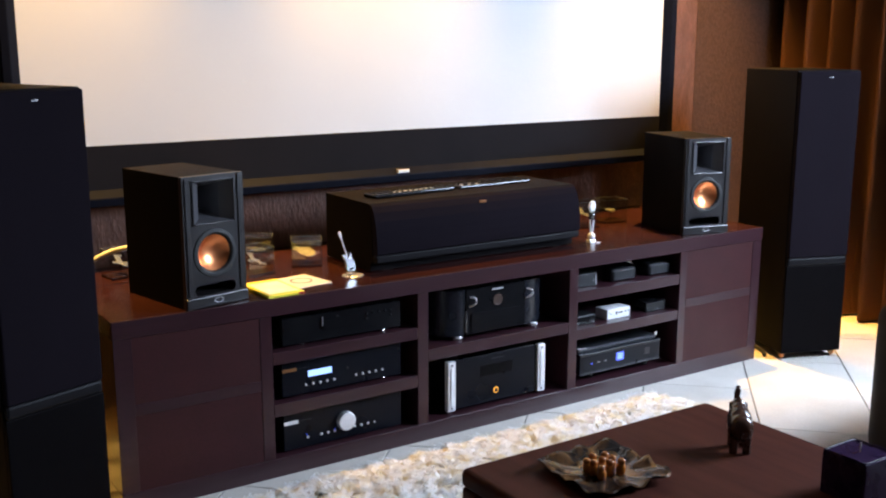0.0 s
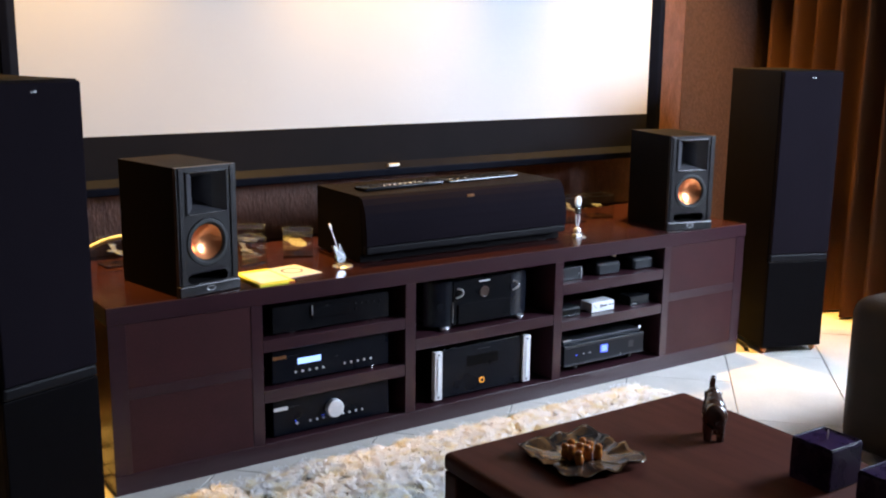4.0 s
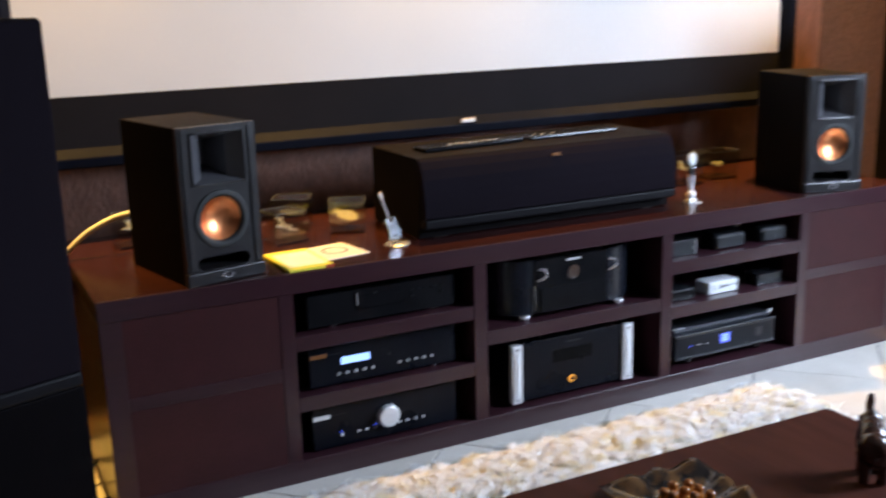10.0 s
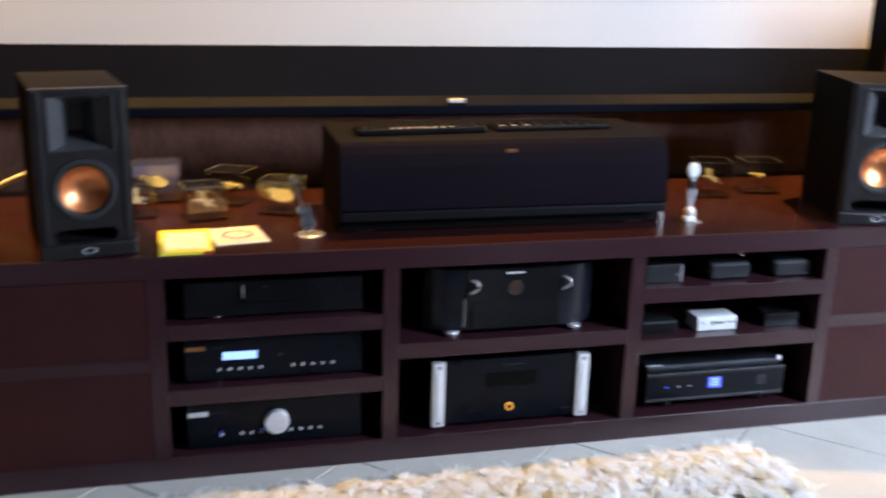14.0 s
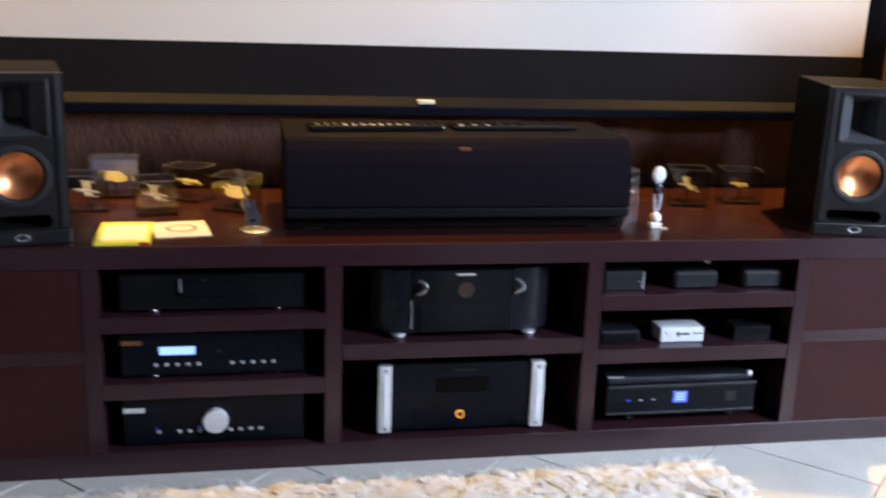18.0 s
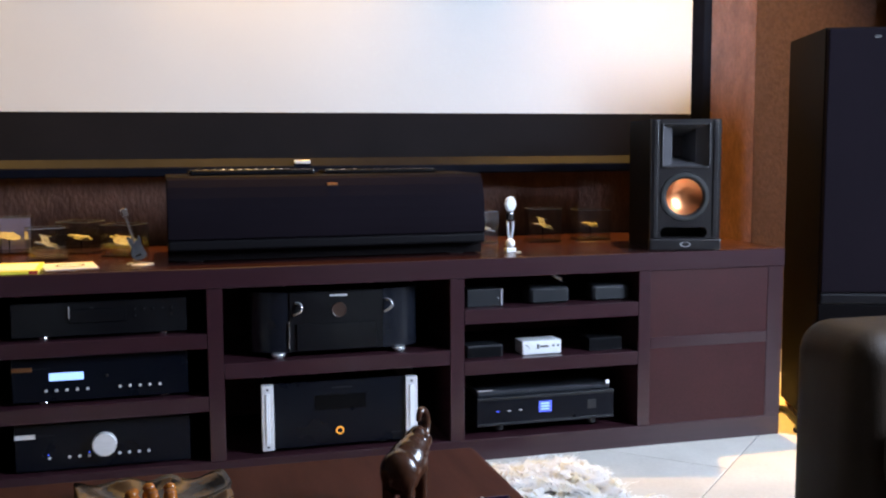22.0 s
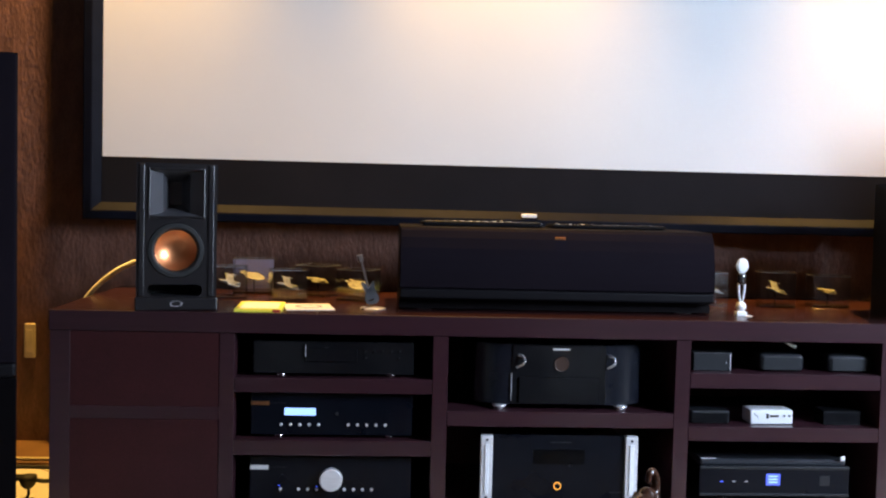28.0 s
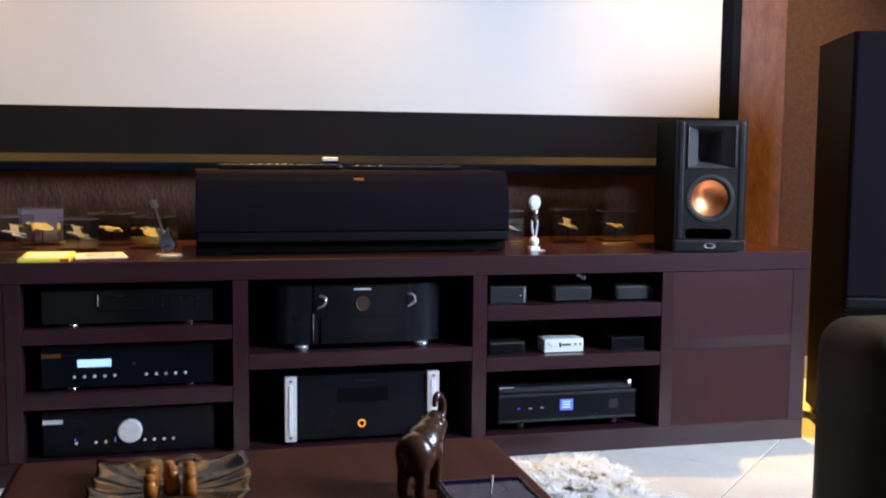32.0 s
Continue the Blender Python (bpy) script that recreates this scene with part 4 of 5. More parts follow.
def miniature_guitar():
    g = empty("miniature_guitar", pose(0.812, 0.142, H, 0, 0, 14), "silver miniature guitar leaning on a round stand", "ornament")
    part("stand", lathe([(0, 0), (0.034, 0), (0.035, 0.002), (0.031, 0.004), (0, 0.0045)], 32), BRIGHT_CHROME, g, "round chrome stand")
    lean = pose(0, 0.004, 0.006, -10, -14, 0)
    b = bmesh.new()
    half = [(0.0, 0.004), (0.008, 0.005), (0.0145, 0.010), (0.0160, 0.018), (0.0135, 0.026), (0.0115, 0.033), (0.0130, 0.041), (0.0140, 0.049), (0.0115, 0.053), (0.0075, 0.049), (0.0045, 0.045), (0.0, 0.044)]
    outline = half + [(-x * 1.04, z + 0.0035 * (z > 0.04)) for x, z in half[-2:0:-1]]
    count = len(outline)
    rows = [[b.verts.new((x * k, y, z)) for x, z in outline] for k, y in ((0.93, -0.005), (1, -0.003), (1, 0.003), (0.93, 0.005))]
    for p, q in zip(rows, rows[1:]):
        for i in range(count):
            b.faces.new((p[i], p[(i + 1) % count], q[(i + 1) % count], q[i]))
    b.faces.new(rows[0])
    b.faces.new(rows[-1])
    bmesh.ops.recalc_face_normals(b, faces=b.faces[:])
    part("body", b, PEWTER, g, "polished silver body", at=lean @ Matrix.Translation((0.003, 0, 0.0)) @ Matrix.Diagonal((1.28, 1.15, 1.28, 1)))
    part("neck", box((-0.0032, -0.006, 0.050), (0.0032, -0.001, 0.122), 0.001), DARK_PEWTER, g, "dark neck", at=lean)
    part("headstock", box((-0.0065, -0.006, 0.1225), (0.0065, -0.002, 0.146), 0.002), DARK_PEWTER, g, at=lean)
    part("bridge", box((-0.008, -0.008, 0.016), (0.008, -0.0052, 0.020), 0.0008), BLACK_METAL, g, at=lean)
    for z in (0.128, 0.135, 0.142):
        part("peg", tube([(-0.0095, -0.004, z), (0.0095, -0.004, z)], 0.001, 6), CHROME, g, at=lean)


def silver_trophy():
    g = empty("silver_ornament", pose(1.826, 0.138, H), "slender silver ornament with a scalloped disc head", "ornament")
    part("base", box((-0.0145, -0.012, 0), (0.0145, 0.012, 0.0125), 0.002, 2), SILVER_WHITE, g, "silver square base")
    part("ball", lathe([(0, 0.012), (0.008, 0.013), (0.0135, 0.020), (0.0145, 0.027), (0.0120, 0.034), (0.006, 0.039), (0, 0.040)], 24), SILVER_WHITE, g, "bright silver ball", smooth=True)
    for x in (-1, 1):
        strand = bend([(x * 0.003, 0, 0.037), (x * 0.006, 0, 0.056), (x * 0.0085, 0, 0.076), (x * 0.0075, 0, 0.090)], 4)
        part("stem_strand", tube(strand, np.linspace(0.0030, 0.0042, len(strand)).tolist(), 10), SILVER, g, smooth=True)
    part("collar", lathe([(0, 0.086), (0.0095, 0.087), (0.0125, 0.095), (0.0110, 0.102), (0.0128, 0.108), (0.0115, 0.114), (0.006, 0.118), (0, 0.118)], 24), PEWTER, g, "engraved silver collar", smooth=True)
    head = lathe([(0, -0.006), (0.012, -0.0055), (0.0165, -0.002), (0.0165, 0.002), (0.012, 0.0055), (0, 0.006)], 40, pose(0, 0, 0.138, 90, 0, 0) @ Matrix.Diagonal((1, 1.22, 1, 1)))
    for v in head.verts:
        turn = math.atan2(v.co.z - 0.138, v.co.x)
        k = 1 + 0.09 * (round(turn * 40 / math.tau) % 2)
        v.co.x, v.co.z = v.co.x * k, 0.138 + (v.co.z - 0.138) * k
    part("head", head, SILVER_WHITE, g, "bright disc with a scalloped rim")
    part("tongue", box((0.008, -0.024, 0.0), (0.026, -0.010, 0.003), 0.001), BRIGHT_CHROME, g)


miniature_guitar()
silver_trophy()
s = empty("disc_sleeve", pose(0.458, 0.004, H, 0, 0, 2), "bright yellow disc case lying on the cabinet", "disc case")
part("case", box((0, 0, 0), (0.120, 0.195, 0.009), 0.0015), YELLOW, s, "yellow cover")
part("cover_print", box((0.012, 0.020, 0.0091), (0.110, 0.165, 0.0096)), YELLOW_PRINT, s, "pale print on the cover")
part("spine_print", box((0.098, -0.0006, 0.001), (0.119, -0.0001, 0.008)), RED, s)
s = empty("paper_sleeve", pose(0.586, 0.072, H, 0, 0, 9.5), "white printed paper sleeve with a round motif", "paper sleeve")
part("sheet", box((0, 0, 0), (0.128, 0.150, 0.002), 0.0004), PAPER, s)
part("round_print", lathe([(0.030, 0.0021), (0.030, 0.0024), (0.036, 0.0024), (0.036, 0.0021)], 40, pose(0.066, 0.080, 0)), GREY_PLASTIC, s, "thin grey ring print")

# ---- cables and outlet at the cabinet's end ----
solid("speaker_cable", tube(bend([(0.190, 0.44, 0.672), (0.135, 0.45, 0.663), (0.085, 0.45, 0.645), (0.038, 0.45, 0.618), (-0.020, 0.45, 0.566), (-0.054, 0.45, 0.512), (-0.080, 0.45, 0.441), (-0.110, 0.45, 0.354), (-0.124, 0.45, 0.256), (-0.118, 0.45, 0.165), (-0.090, 0.47, 0.08), (-0.05, 0.50, 0.012)], 5), 0.0080, 10), CORD, "thick cream braided loudspeaker cable", "cable", smooth=True)
solid("power_cable", tube(bend([(-0.24, 0.07, 0.006), (-0.15, 0.10, 0.006), (-0.06, 0.14, 0.006), (0.01, 0.16, 0.006)], 5), 0.0035, 8), BLACK_CORD, "black power cable beside the cabinet", "cable", smooth=True)
solid("power_cable", tube(bend([(-0.32, 0.565, 0.006), (-0.20, 0.560, 0.006), (-0.08, 0.562, 0.006), (0.012, 0.565, 0.006)], 5), 0.005, 8), BLACK_CORD, "black cable along the foot of the wall", "cable", smooth=True)
s = empty("cable_connector", pose(-0.135, 0.245, 0.060), "black cable connector hanging above the floor", "connector")
part("body", lathe([(0, -0.030), (0.010, -0.030), (0.020, -0.020), (0.024, -0.004), (0.024, 0.006), (0, 0.008)], 18), RUBBER, s, smooth=True)
part("lead", tube(bend([(-0.20, 0.0, 0.004), (-0.10, 0.0, 0.0), (-0.01, 0, 0)], 4), 0.010, 8), BLACK_CORD, s, "thick black lead")
part("lead", tube(bend([(0.01, 0, -0.004), (0.05, 0.01, -0.012), (0.130, 0.02, 0.004)], 4), 0.006, 8), BLACK_CORD, s)
part("lead", tube(bend([(0, 0, -0.028), (0.003, -0.004, -0.045), (-0.004, -0.01, -0.059)], 4), 0.004, 8), BLACK_CORD, s)
s = empty("wall_outlet", pose(-0.297, FAR, 0.372), "cream plastic wall outlet behind the loudspeaker", "wall outlet")
part("plate", box((-0.018, -0.012, -0.056), (0.018, 0, 0.056), 0.004, 2), OUTLET, s)
part("insert", box((-0.011, -0.0145, -0.036), (0.011, -0.0121, 0.036), 0.002), OUTLET, s)

# ---- coffee table and what stands on it ----
TT = 0.300


def coffee_table():
    t = empty("coffee_table", pose(0.58, -2.05, 0), "low dark wooden coffee table with rounded edges", "coffee table")
    part("tabletop", box((0, 0, 0.252), (0.846, 1.240, TT), 0.016, 4), TABLE_WOOD, t)
    for y in (0.004, 1.181):
        part("end_panel", box((0.004, y, 0), (0.842, y + 0.055, 0.2515), 0.006, 2), TABLE_WOOD, t)
    part("lower_shelf", box((0.03, 0.060, 0.06), (0.816, 1.180, 0.085), 0.003), TABLE_WOOD, t)
    return t


coffee_table()


def candle(x, y, turn, label):
    c = empty("square_candle", pose(x, y, TT, 0, 0, turn), label, "candle", "square candles")
    bm = box((-0.058, -0.055, 0), (0.058, 0.055, 0.100), 0.004, 2)
    part("wax", bm, PURPLE_WAX, c)
    for a, b in (((-0.056, -0.053), (0.056, -0.049)), ((-0.056, 0.049), (0.056, 0.053)), ((-0.056, -0.0488), (-0.052, 0.0488)), ((0.052, -0.0488), (0.056, 0.0488))):
        part("raised_rim", box((*a, 0.0995), (*b, 0.1035), 0.0012), PURPLE_WAX, c)
    part("wick", tube([(0, 0, 0.0995), (0.001, 0, 0.112), (0.003, 0.001, 0.123)], 0.0017, 6), WICK, c, "pale unburnt wick")


candle(1.246, -1.420, 0, "dark purple square candle on the table")
candle(1.205, -1.622, 0, "dark purple square candle beside another one")


def glazed_plate():
    """A square plate whose rim is drawn up in petals."""
    p = empty("decorative_plate", pose(0.842, -1.026, TT - 0.002, 0, 0, -2), "dark glazed square plate with a petalled rim", "plate")
    n = 96
    bm = bmesh.new()
    rings = []
    rows = [(0.02, 0.006), (0.40, 0.006), (0.60, 0.008), (0.78, 0.013), (0.92, 0.018), (1.0, 0.021)]
    for f, z in [(f, z) for f, z in rows] + [(f - (0.02 if f == 1 else 0.0), z - 0.004) for f, z in rows[::-1]]:
        ring = []
        for i in range(n):
            a = math.tau * i / n
            c, q = abs(math.cos(a)), abs(math.sin(a))
            r = 0.121 / (c ** 9 + q ** 9) ** (1 / 9)
            wave = 0.5 - abs(math.cos(8 * a + 0.5 * math.sin(3 * a))) ** 2
            k = f * (1 + 0.045 * wave * f * f)
            ring.append(bm.verts.new((r * k * math.cos(a), r * k * math.sin(a), z + 0.0052 * f ** 3 * math.cos(12 * a + 2.2 + 0.6 * math.sin(2 * a)) + 0.0025 * f ** 2 * math.sin(7 * a + 9 * f) + 0.004 * f ** 3 * (c * q * 2))))
        rings.append(ring)
    for low, high in zip(rings, rings[1:]):
        for i in range(n):
            bm.faces.new((low[i], low[(i + 1) % n], high[(i + 1) % n], high[i]))
    bm.faces.new(rings[0])
    bm.faces.new(rings[-1][::-1])
    bmesh.ops.recalc_face_normals(bm, faces=bm.faces[:])
    part("dish", bm, PLATE_GLASS, p, "dark petal-rimmed dish", smooth=True)


glazed_plate()
rng = random.Random(4)
for i in range(3):
    for j in range(3):
        x, y = 0.815 + 0.028 * i + rng.uniform(-0.004, 0.004), -1.052 + 0.026 * j + 0.006 * (i % 2) + rng.uniform(-0.003, 0.003)
        k = rng.uniform(0.52, 0.66)
        rows = [(0, 0), (0.0095, 0), (0.0112, 0.008), (0.0108, 0.030 * k), (0.0090, 0.039 * k), (0.0074, 0.042 * k), (0.0096, 0.048 * k), (0.0090, 0.055 * k), (0.0055, 0.061 * k), (0, 0.062 * k)]
        ob = solid("carved_figure", lathe(rows, 14), SHELL_BROWN, "small glossy brown carved figure on the plate", "ornament", group="figures on the plate", smooth=True)
        ob.matrix_world = pose(x, y, TT + 0.0035, rng.uniform(-4, 4), rng.uniform(-4, 4), 0)


def ball(bm, at, size, turn=(0, 0, 0)):
    own = bmesh.new()
    bmesh.ops.create_icosphere(own, subdivisions=3, radius=1)
    join(bm, own, Matrix.Translation(at) @ Euler([radians(a) for a in turn]).to_matrix().to_4x4() @ Matrix.Diagonal((*size, 1)))


def carved_animal():
    """A standing elephant with its trunk curled up over its head, in dark polished wood, as one mesh."""
    bm = bmesh.new()
    ball(bm, (0, -0.026, 0.060), (0.030, 0.032, 0.034), (20, 0, 0))
    ball(bm, (0, -0.004, 0.069), (0.029, 0.046, 0.031), (26, 0, 0))
    ball(bm, (0, 0.016, 0.079), (0.024, 0.034, 0.027), (30, 0, 0))
    ball(bm, (0, 0.038, 0.097), (0.0155, 0.018, 0.019), (20, 0, 0))
    for x in (-1, 1):
        ball(bm, (x * 0.0165, 0.035, 0.093), (0.0042, 0.011, 0.014), (10, x * 8, x * -14))
        join(bm, tube([(x * 0.007, 0.052, 0.092), (x * 0.009, 0.060, 0.089), (x * 0.010, 0.067, 0.092)], [0.0030, 0.0026, 0.0016], 8))
    trunk = bend([(0, 0.046, 0.096), (0, 0.059, 0.098), (0, 0.067, 0.110), (0, 0.065, 0.126), (0, 0.053, 0.136), (0, 0.041, 0.131), (0, 0.040, 0.119)], 4)
    join(bm, tube(trunk, np.linspace(0.0095, 0.0046, len(trunk)).tolist(), 12))
    for x, y in ((-0.0145, -0.036), (0.0145, -0.036), (-0.0125, 0.020), (0.0125, 0.020)):
        join(bm, tube([(x, y, 0.001), (x, y, 0.010), (x, y + 0.001, 0.030), (x * 0.85, y * 0.85, 0.062)], [0.0105, 0.0095, 0.0100, 0.0150], 12))
    join(bm, tube(bend([(0, -0.054, 0.072), (0, -0.061, 0.058), (0.001, -0.060, 0.040)], 3), 0.0022, 8))
    ob = solid("carved_animal", bm, BRONZE, "dark polished wooden elephant figurine with raised trunk on the table", "figurine", smooth=True)
    mod = ob.modifiers.new("blend", "REMESH")
    mod.mode, mod.voxel_size, mod.use_smooth_shade = "VOXEL", 0.0018, True
    mod = ob.modifiers.new("soften", "SMOOTH")
    mod.factor, mod.iterations = 0.5, 26
    ob.matrix_world = pose(1.229, -1.096, TT - 0.001, 0, 0, -42) @ Matrix.Diagonal((1.10, 0.93, 1.06, 1))


carved_animal()


def glazed_ornament():
    """A small brown lump with a white glazed crest, lying on the table."""
    o = empty("glazed_ornament", pose(0.908, -1.474, TT, 0, 0, -35) @ Matrix.Diagonal((0.85, 0.85, 0.80, 1)), "small brown ornament with a glossy white crest on the table", "ornament")
    bm = bmesh.new()
    ball(bm, (-0.020, 0, 0.015), (0.040, 0.030, 0.0155))
    part("body", bm, RED_BROWN, o, smooth=True)
    for k, (y, r) in enumerate(((-0.010, 0.0034), (0.004, 0.0040))):
        arch = bend([(-0.012, y, 0.024), (0.004, y, 0.033), (0.020, y * 1.3, 0.030), (0.034, y * 1.6, 0.016), (0.040, y * 1.7, 0.006)], 5)
        part("crest_rib", tube(arch, [r * (0.7 + 0.5 * math.sin(math.pi * i / (len(arch) - 1))) for i in range(len(arch))], 10), WHITE_PLASTIC, o, "glossy white glazed rib", smooth=True)


glazed_ornament()

# dark band across the tiles, drawn as a black tube
lead = bend([(2.62, 0.50, 0.010), (2.74, 0.33, 0.010), (2.785, 0.21, 0.010), (2.765, 0.135, 0.010), (2.722, 0.035, 0.010), (2.68, -0.01, 0.010)], 6)
solid("dark_floor_band", tube(lead, 0.009, 8), RUBBER, "thick black band on the tiles beside the loudspeaker", "cable", smooth=True)

# ---- armchair ----
def armchair():
    a = empty("armchair", pose(2.028, -2.0, 0), "dark upholstered armchair with broad arms", "armchair")
    part("arm", box((0, 0.87, 0.03), (0.85, 1.094, 0.533), 0.062, 6), LEATHER, a, smooth=True)
    part("arm", box((0, 0, 0.03), (0.85, 0.22, 0.533), 0.062, 6), LEATHER, a, smooth=True)
    part("base", box((0.04, 0.221, 0.03), (0.85, 0.869, 0.25), 0.02, 3), LEATHER, a, smooth=True)
    part("seat_cushion", box((0.02, 0.225, 0.252), (0.62, 0.865, 0.40), 0.05, 4), LEATHER, a, smooth=True)
    part("backrest", box((0.622, 0.225, 0.252), (0.86, 0.865, 0.62), 0.06, 4), LEATHER, a, smooth=True)


armchair()

# ---- curtain ----
def curtain():
    c = empty("curtain", pose(3.555, 0, 0), "heavy brown floor-length curtain in deep folds", "curtain")
    bm = bmesh.new()
    ys = np.linspace(0.70, -1.32, 380)
    rows = []
    for z, k in ((0.012, 1.15), (0.6, 1.0), (1.4, 0.9), (2.2, 0.75), (2.46, 0.6)):
        row = []
        for y in ys:
            a = y * math.tau / 0.135
            x = 0.060 * k * (math.sin(a + 0.5 * math.sin(a * 0.31)) + 0.35 * math.sin(a * 2.03 + 1.1 + z * 0.5))
            row.append(bm.verts.new((x, y + 0.010 * math.cos(a * 1.0 + z), z)))
        rows.append(row)
    for p, q in zip(rows, rows[1:]):
        for i in range(len(ys) - 1):
            bm.faces.new((p[i], p[i + 1], q[i + 1], q[i]))
    bmesh.ops.solidify(bm, geom=bm.faces[:], thickness=0.003)
    part("drape", bm, CURTAIN, c, smooth=True)
    part("rail", tube([(0, 0.72, 2.49), (0, -3.0, 2.49)], 0.014, 10), BLACK_METAL, c, "dark curtain rail")


curtain()
s = empty("window_1", pose(0, 0, 0), "wide window with a dark frame in the wall", "window", kind="structure")
for a, b in (((RIGHT + 0.06, WIN[0], WIN[2]), (RIGHT + 0.11, WIN[0] + 0.05, WIN[3])), ((RIGHT + 0.06, WIN[1] - 0.05, WIN[2]), (RIGHT + 0.11, WIN[1], WIN[3])),
             ((RIGHT + 0.06, WIN[0] + 0.05, WIN[3] - 0.05), (RIGHT + 0.11, WIN[1] - 0.05, WIN[3])), ((RIGHT + 0.06, WIN[0] + 0.05, WIN[2]), (RIGHT + 0.11, WIN[1] - 0.05, WIN[2] + 0.05))):
    part("window_frame", box(a, b, 0.004), FRAME, s)
pane = part("pane", box((RIGHT + 0.083, WIN[0] + 0.051, WIN[2] + 0.051), (RIGHT + 0.088, WIN[1] - 0.051, WIN[3] - 0.051)), ACRYLIC, s, "clear glass pane")
pane.visible_shadow = False
bm = curved_front(LEFT, -0.004, [(0.585, 0.0), (0.585, 0.012), (0.600, 0.016), (FAR, 0.044), (FAR, 0.0)])
solid("baseboard", bm, BROWN_TRIM, "low sloping brown skirting along the wall", "baseboard", "structure")
solid("trim", tube([(LEFT + 0.01, 0.600, 0.021), (-0.006, 0.600, 0.021)], 0.005, 8), OUTLET, "pale strip along the skirting's edge", "trim", "structure", smooth=True)
solid("baseboard", box((W, FAR - 0.015, 0), (RIGHT, FAR - 0.003, 0.085), 0.002), SKIRTING, "pale tiled skirting along the wall", "baseboard", "structure")
for x, y, watts, cone in SPOTS:
    c = empty("ceiling_spotlight", pose(x, y, TOP), "small round recessed halogen spotlight", "ceiling light", "halogen spotlights")
    part("ring", lathe([(0.030, 0.0), (0.042, 0.0), (0.042, -0.006), (0.030, -0.006), (0.030, 0.0)], 28), CHROME, c)

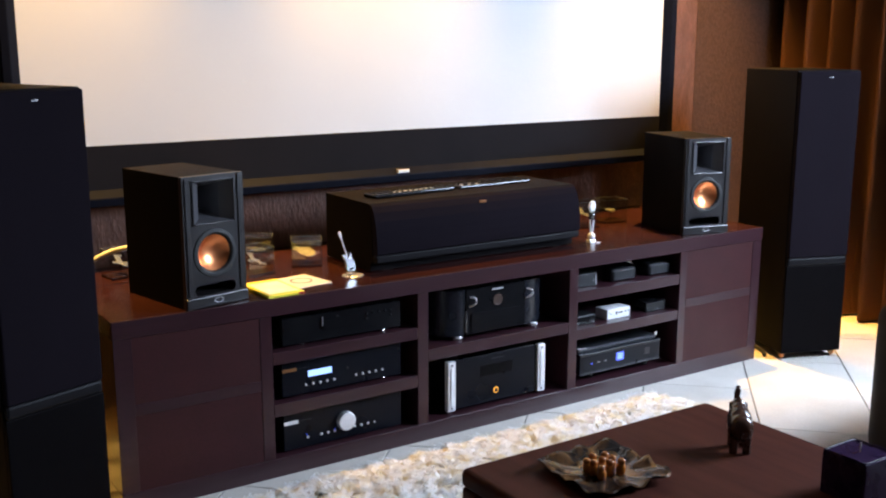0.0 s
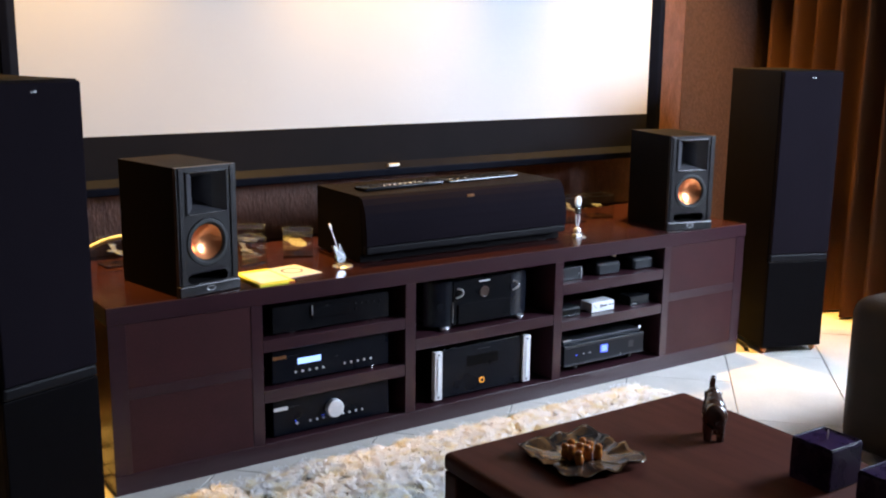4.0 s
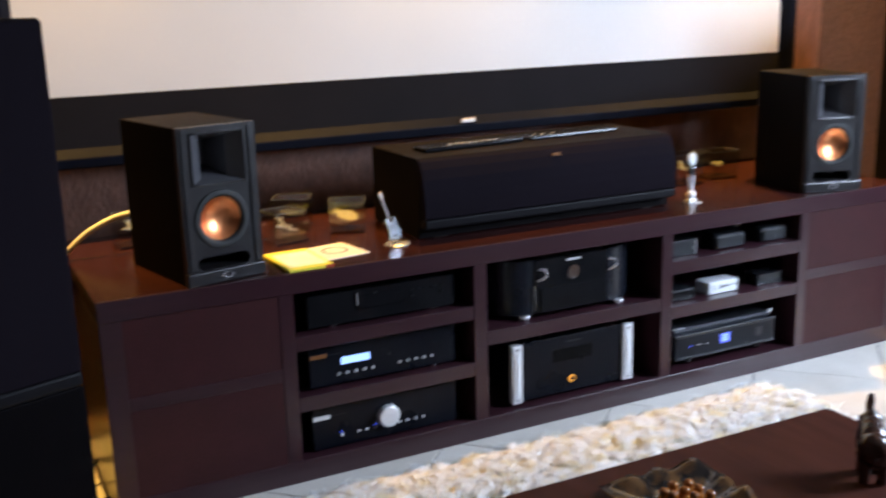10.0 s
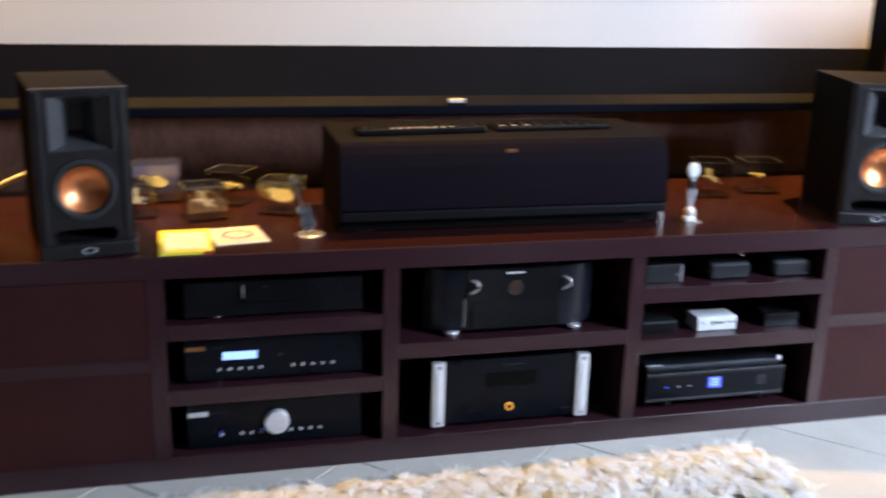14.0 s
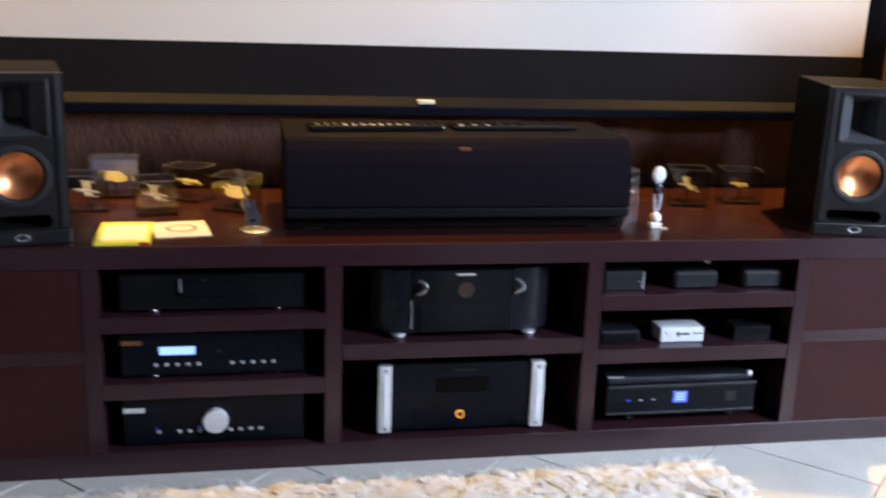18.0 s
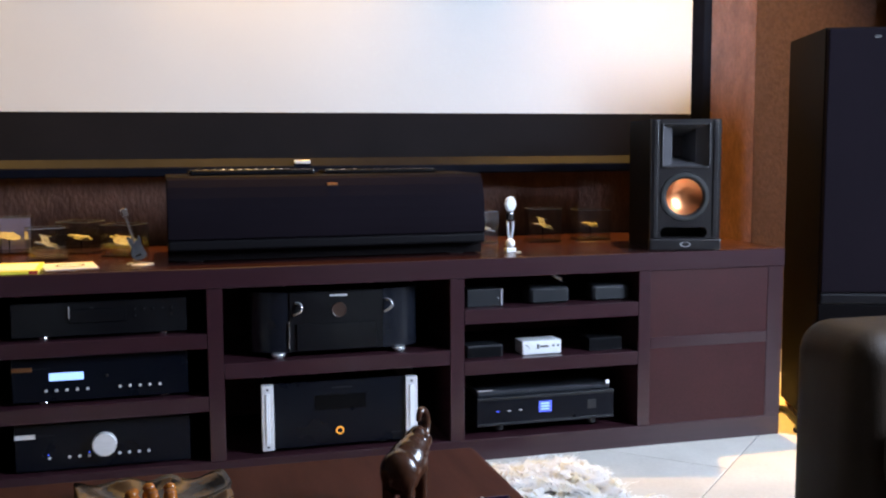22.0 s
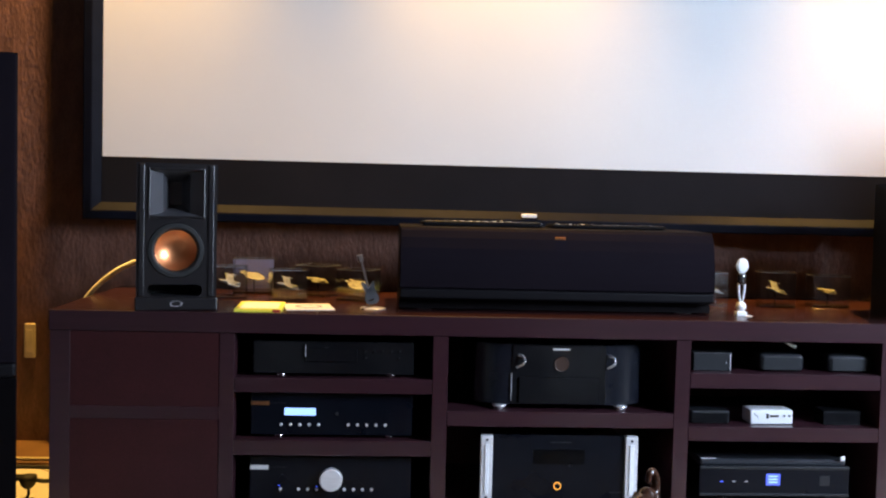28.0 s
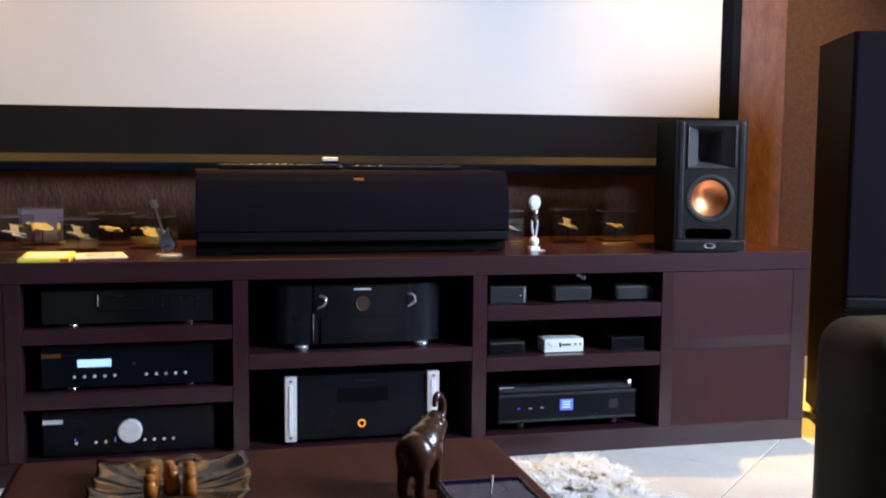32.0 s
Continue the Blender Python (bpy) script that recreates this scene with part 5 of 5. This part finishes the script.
# ---- rug ----
def shag_rug():
    r = empty("shag_rug", pose(0, 0, 0), "cream and tan long-pile shaggy rug under the table", "rug")
    x0, x1, y0, y1, cr = 0.085, 1.945, -2.35, -0.165, 0.10
    bm = bmesh.new()
    ring = []
    for cx, cy, a0 in ((x1 - cr, y1 - cr, 0), (x0 + cr, y1 - cr, 90), (x0 + cr, y0 + cr, 180), (x1 - cr, y0 + cr, 270)):
        for a in range(0, 91, 15):
            ring.append((cx + cr * math.cos(radians(a0 + a)), cy + cr * math.sin(radians(a0 + a))))
    rows = [[bm.verts.new((x, y, z)) for x, y in ring] for z in (0, 0.012)]
    n = len(ring)
    for i in range(n):
        bm.faces.new((rows[0][i], rows[0][(i + 1) % n], rows[1][(i + 1) % n], rows[1][i]))
    bm.faces.new(rows[1])
    part("backing", bm, RUG_BACK, r)
    g = np.random.default_rng(7)
    tufts, each = 5600, 15
    tx, ty = g.uniform(x0, x1, tufts), y1 - (y1 - y0) * g.uniform(0, 1, tufts) ** 1.7
    keep = (np.maximum(np.abs(tx - (x0 + x1) / 2) - (x1 - x0) / 2 + cr, 0) ** 2 + np.maximum(np.abs(ty - (y0 + y1) / 2) - (y1 - y0) / 2 + cr, 0) ** 2) < cr * cr
    keep &= ~((tx > 0.62) & (tx < 1.38) & (ty < -0.92) & (ty > -2.0))
    tx, ty = tx[keep], ty[keep]
    swirl = g.uniform(0, math.tau, len(tx))
    fall, rise = g.uniform(0.022, 0.056, len(tx)), g.uniform(0.014, 0.032, len(tx))
    tx, ty, swirl, fall, rise = (np.repeat(v, each) for v in (tx, ty, swirl, fall, rise))
    count = len(tx)
    px, py = tx + g.normal(0, 0.0055, count), ty + g.normal(0, 0.0055, count)
    turn = swirl + g.normal(0, 0.24, count)
    lean = fall * g.uniform(0.75, 1.25, count)
    tall = rise * g.uniform(0.8, 1.15, count)
    wide = g.uniform(0.0018, 0.0032, count)
    dx, dy = np.cos(turn), np.sin(turn)
    verts, faces = [], []
    steps = ((0.0, 0.0, 1.0), (0.35, 0.60, 1.0), (0.75, 0.95, 0.85), (1.25, 0.86, 0.35))
    for u, v, k in steps:
        for side in (-1, 1):
            verts.append(np.stack([px + dx * lean * u - dy * wide * k * side, py + dy * lean * u + dx * wide * k * side, 0.010 + tall * v], -1))
    verts = np.stack(verts, 1).reshape(-1, 3)
    base = np.arange(count)[:, None] * 8
    quads = np.concatenate([base + np.array([2 * i, 2 * i + 1, 2 * i + 3, 2 * i + 2]) for i in range(3)], 1).reshape(-1, 4)
    data = bpy.data.meshes.new("pile")
    data.from_pydata(verts.tolist(), [], quads.tolist())
    data.materials.append(YARN)
    pile = new("pile", data)
    pile.parent = r
    tagged(pile, "cream, white and tan long yarn pile", kind="stuff")


shag_rug()

# ---- floor ----
solid("floor", box((LEFT - 0.2, BACK - 0.2, -0.06), (RIGHT + 0.2, FAR + 0.1, -0.004)), GROUT, "pale ceramic tile floor laid diagonally", "floor", "structure")

def tiles():
    """Long tiles laid diagonally in staggered rows: those that can be seen are pieces, the rest one sheet."""
    under = bpy.data.objects["floor"]
    wide, long, gap = 0.4003, 0.8006, 0.0045
    half = (wide - gap) / 2, (long - gap) / 2
    data = mesh_of(box((-half[0], -half[1], -0.010), (half[0], half[1], 0.0), 0.0016), "tile", TILE)
    far = bmesh.new()
    turn = Matrix.Rotation(radians(-45), 4, "Z")
    root = math.sqrt(2)
    for i in range(-20, 21):
        for j in range(-12, 13):
            d = 2.557 + wide * root * (i + 0.5)
            e = 2.056 + long * root * (j + 0.5 + (0.5 if i % 2 == 0 else 0.0))
            x, y = (d + e) / 2, (e - d) / 2
            if not (LEFT - 0.4 < x < RIGHT + 0.4 and BACK - 0.4 < y < FAR + 0.4):
                continue
            m = Matrix.Translation((x, y, 0)) @ turn
            reach = [m @ Vector((half[0] * a, half[1] * b, 0)) for a in (-1, 1) for b in (-1, 1)]
            whole = all(LEFT < q.x < RIGHT and BACK < q.y < FAR for q in reach)
            if whole and x > -1.0 and y > -1.4:
                ob = new("tile", data)
                ob.parent = under
                ob.matrix_world = m
            else:
                join(far, box((-half[0], -half[1], -0.01), (half[0], half[1], 0.0)), m)
    for at, out in (((LEFT, 0, 0), (-1, 0, 0)), ((RIGHT, 0, 0), (1, 0, 0)), ((0, BACK, 0), (0, -1, 0)), ((0, FAR, 0), (0, 1, 0))):
        bmesh.ops.bisect_plane(far, geom=far.verts[:] + far.edges[:] + far.faces[:], plane_co=at, plane_no=out, clear_outer=True)
    tagged(part("far_tiles", far, TILE, under), "pale ceramic floor tiles", kind="stuff")


tiles()
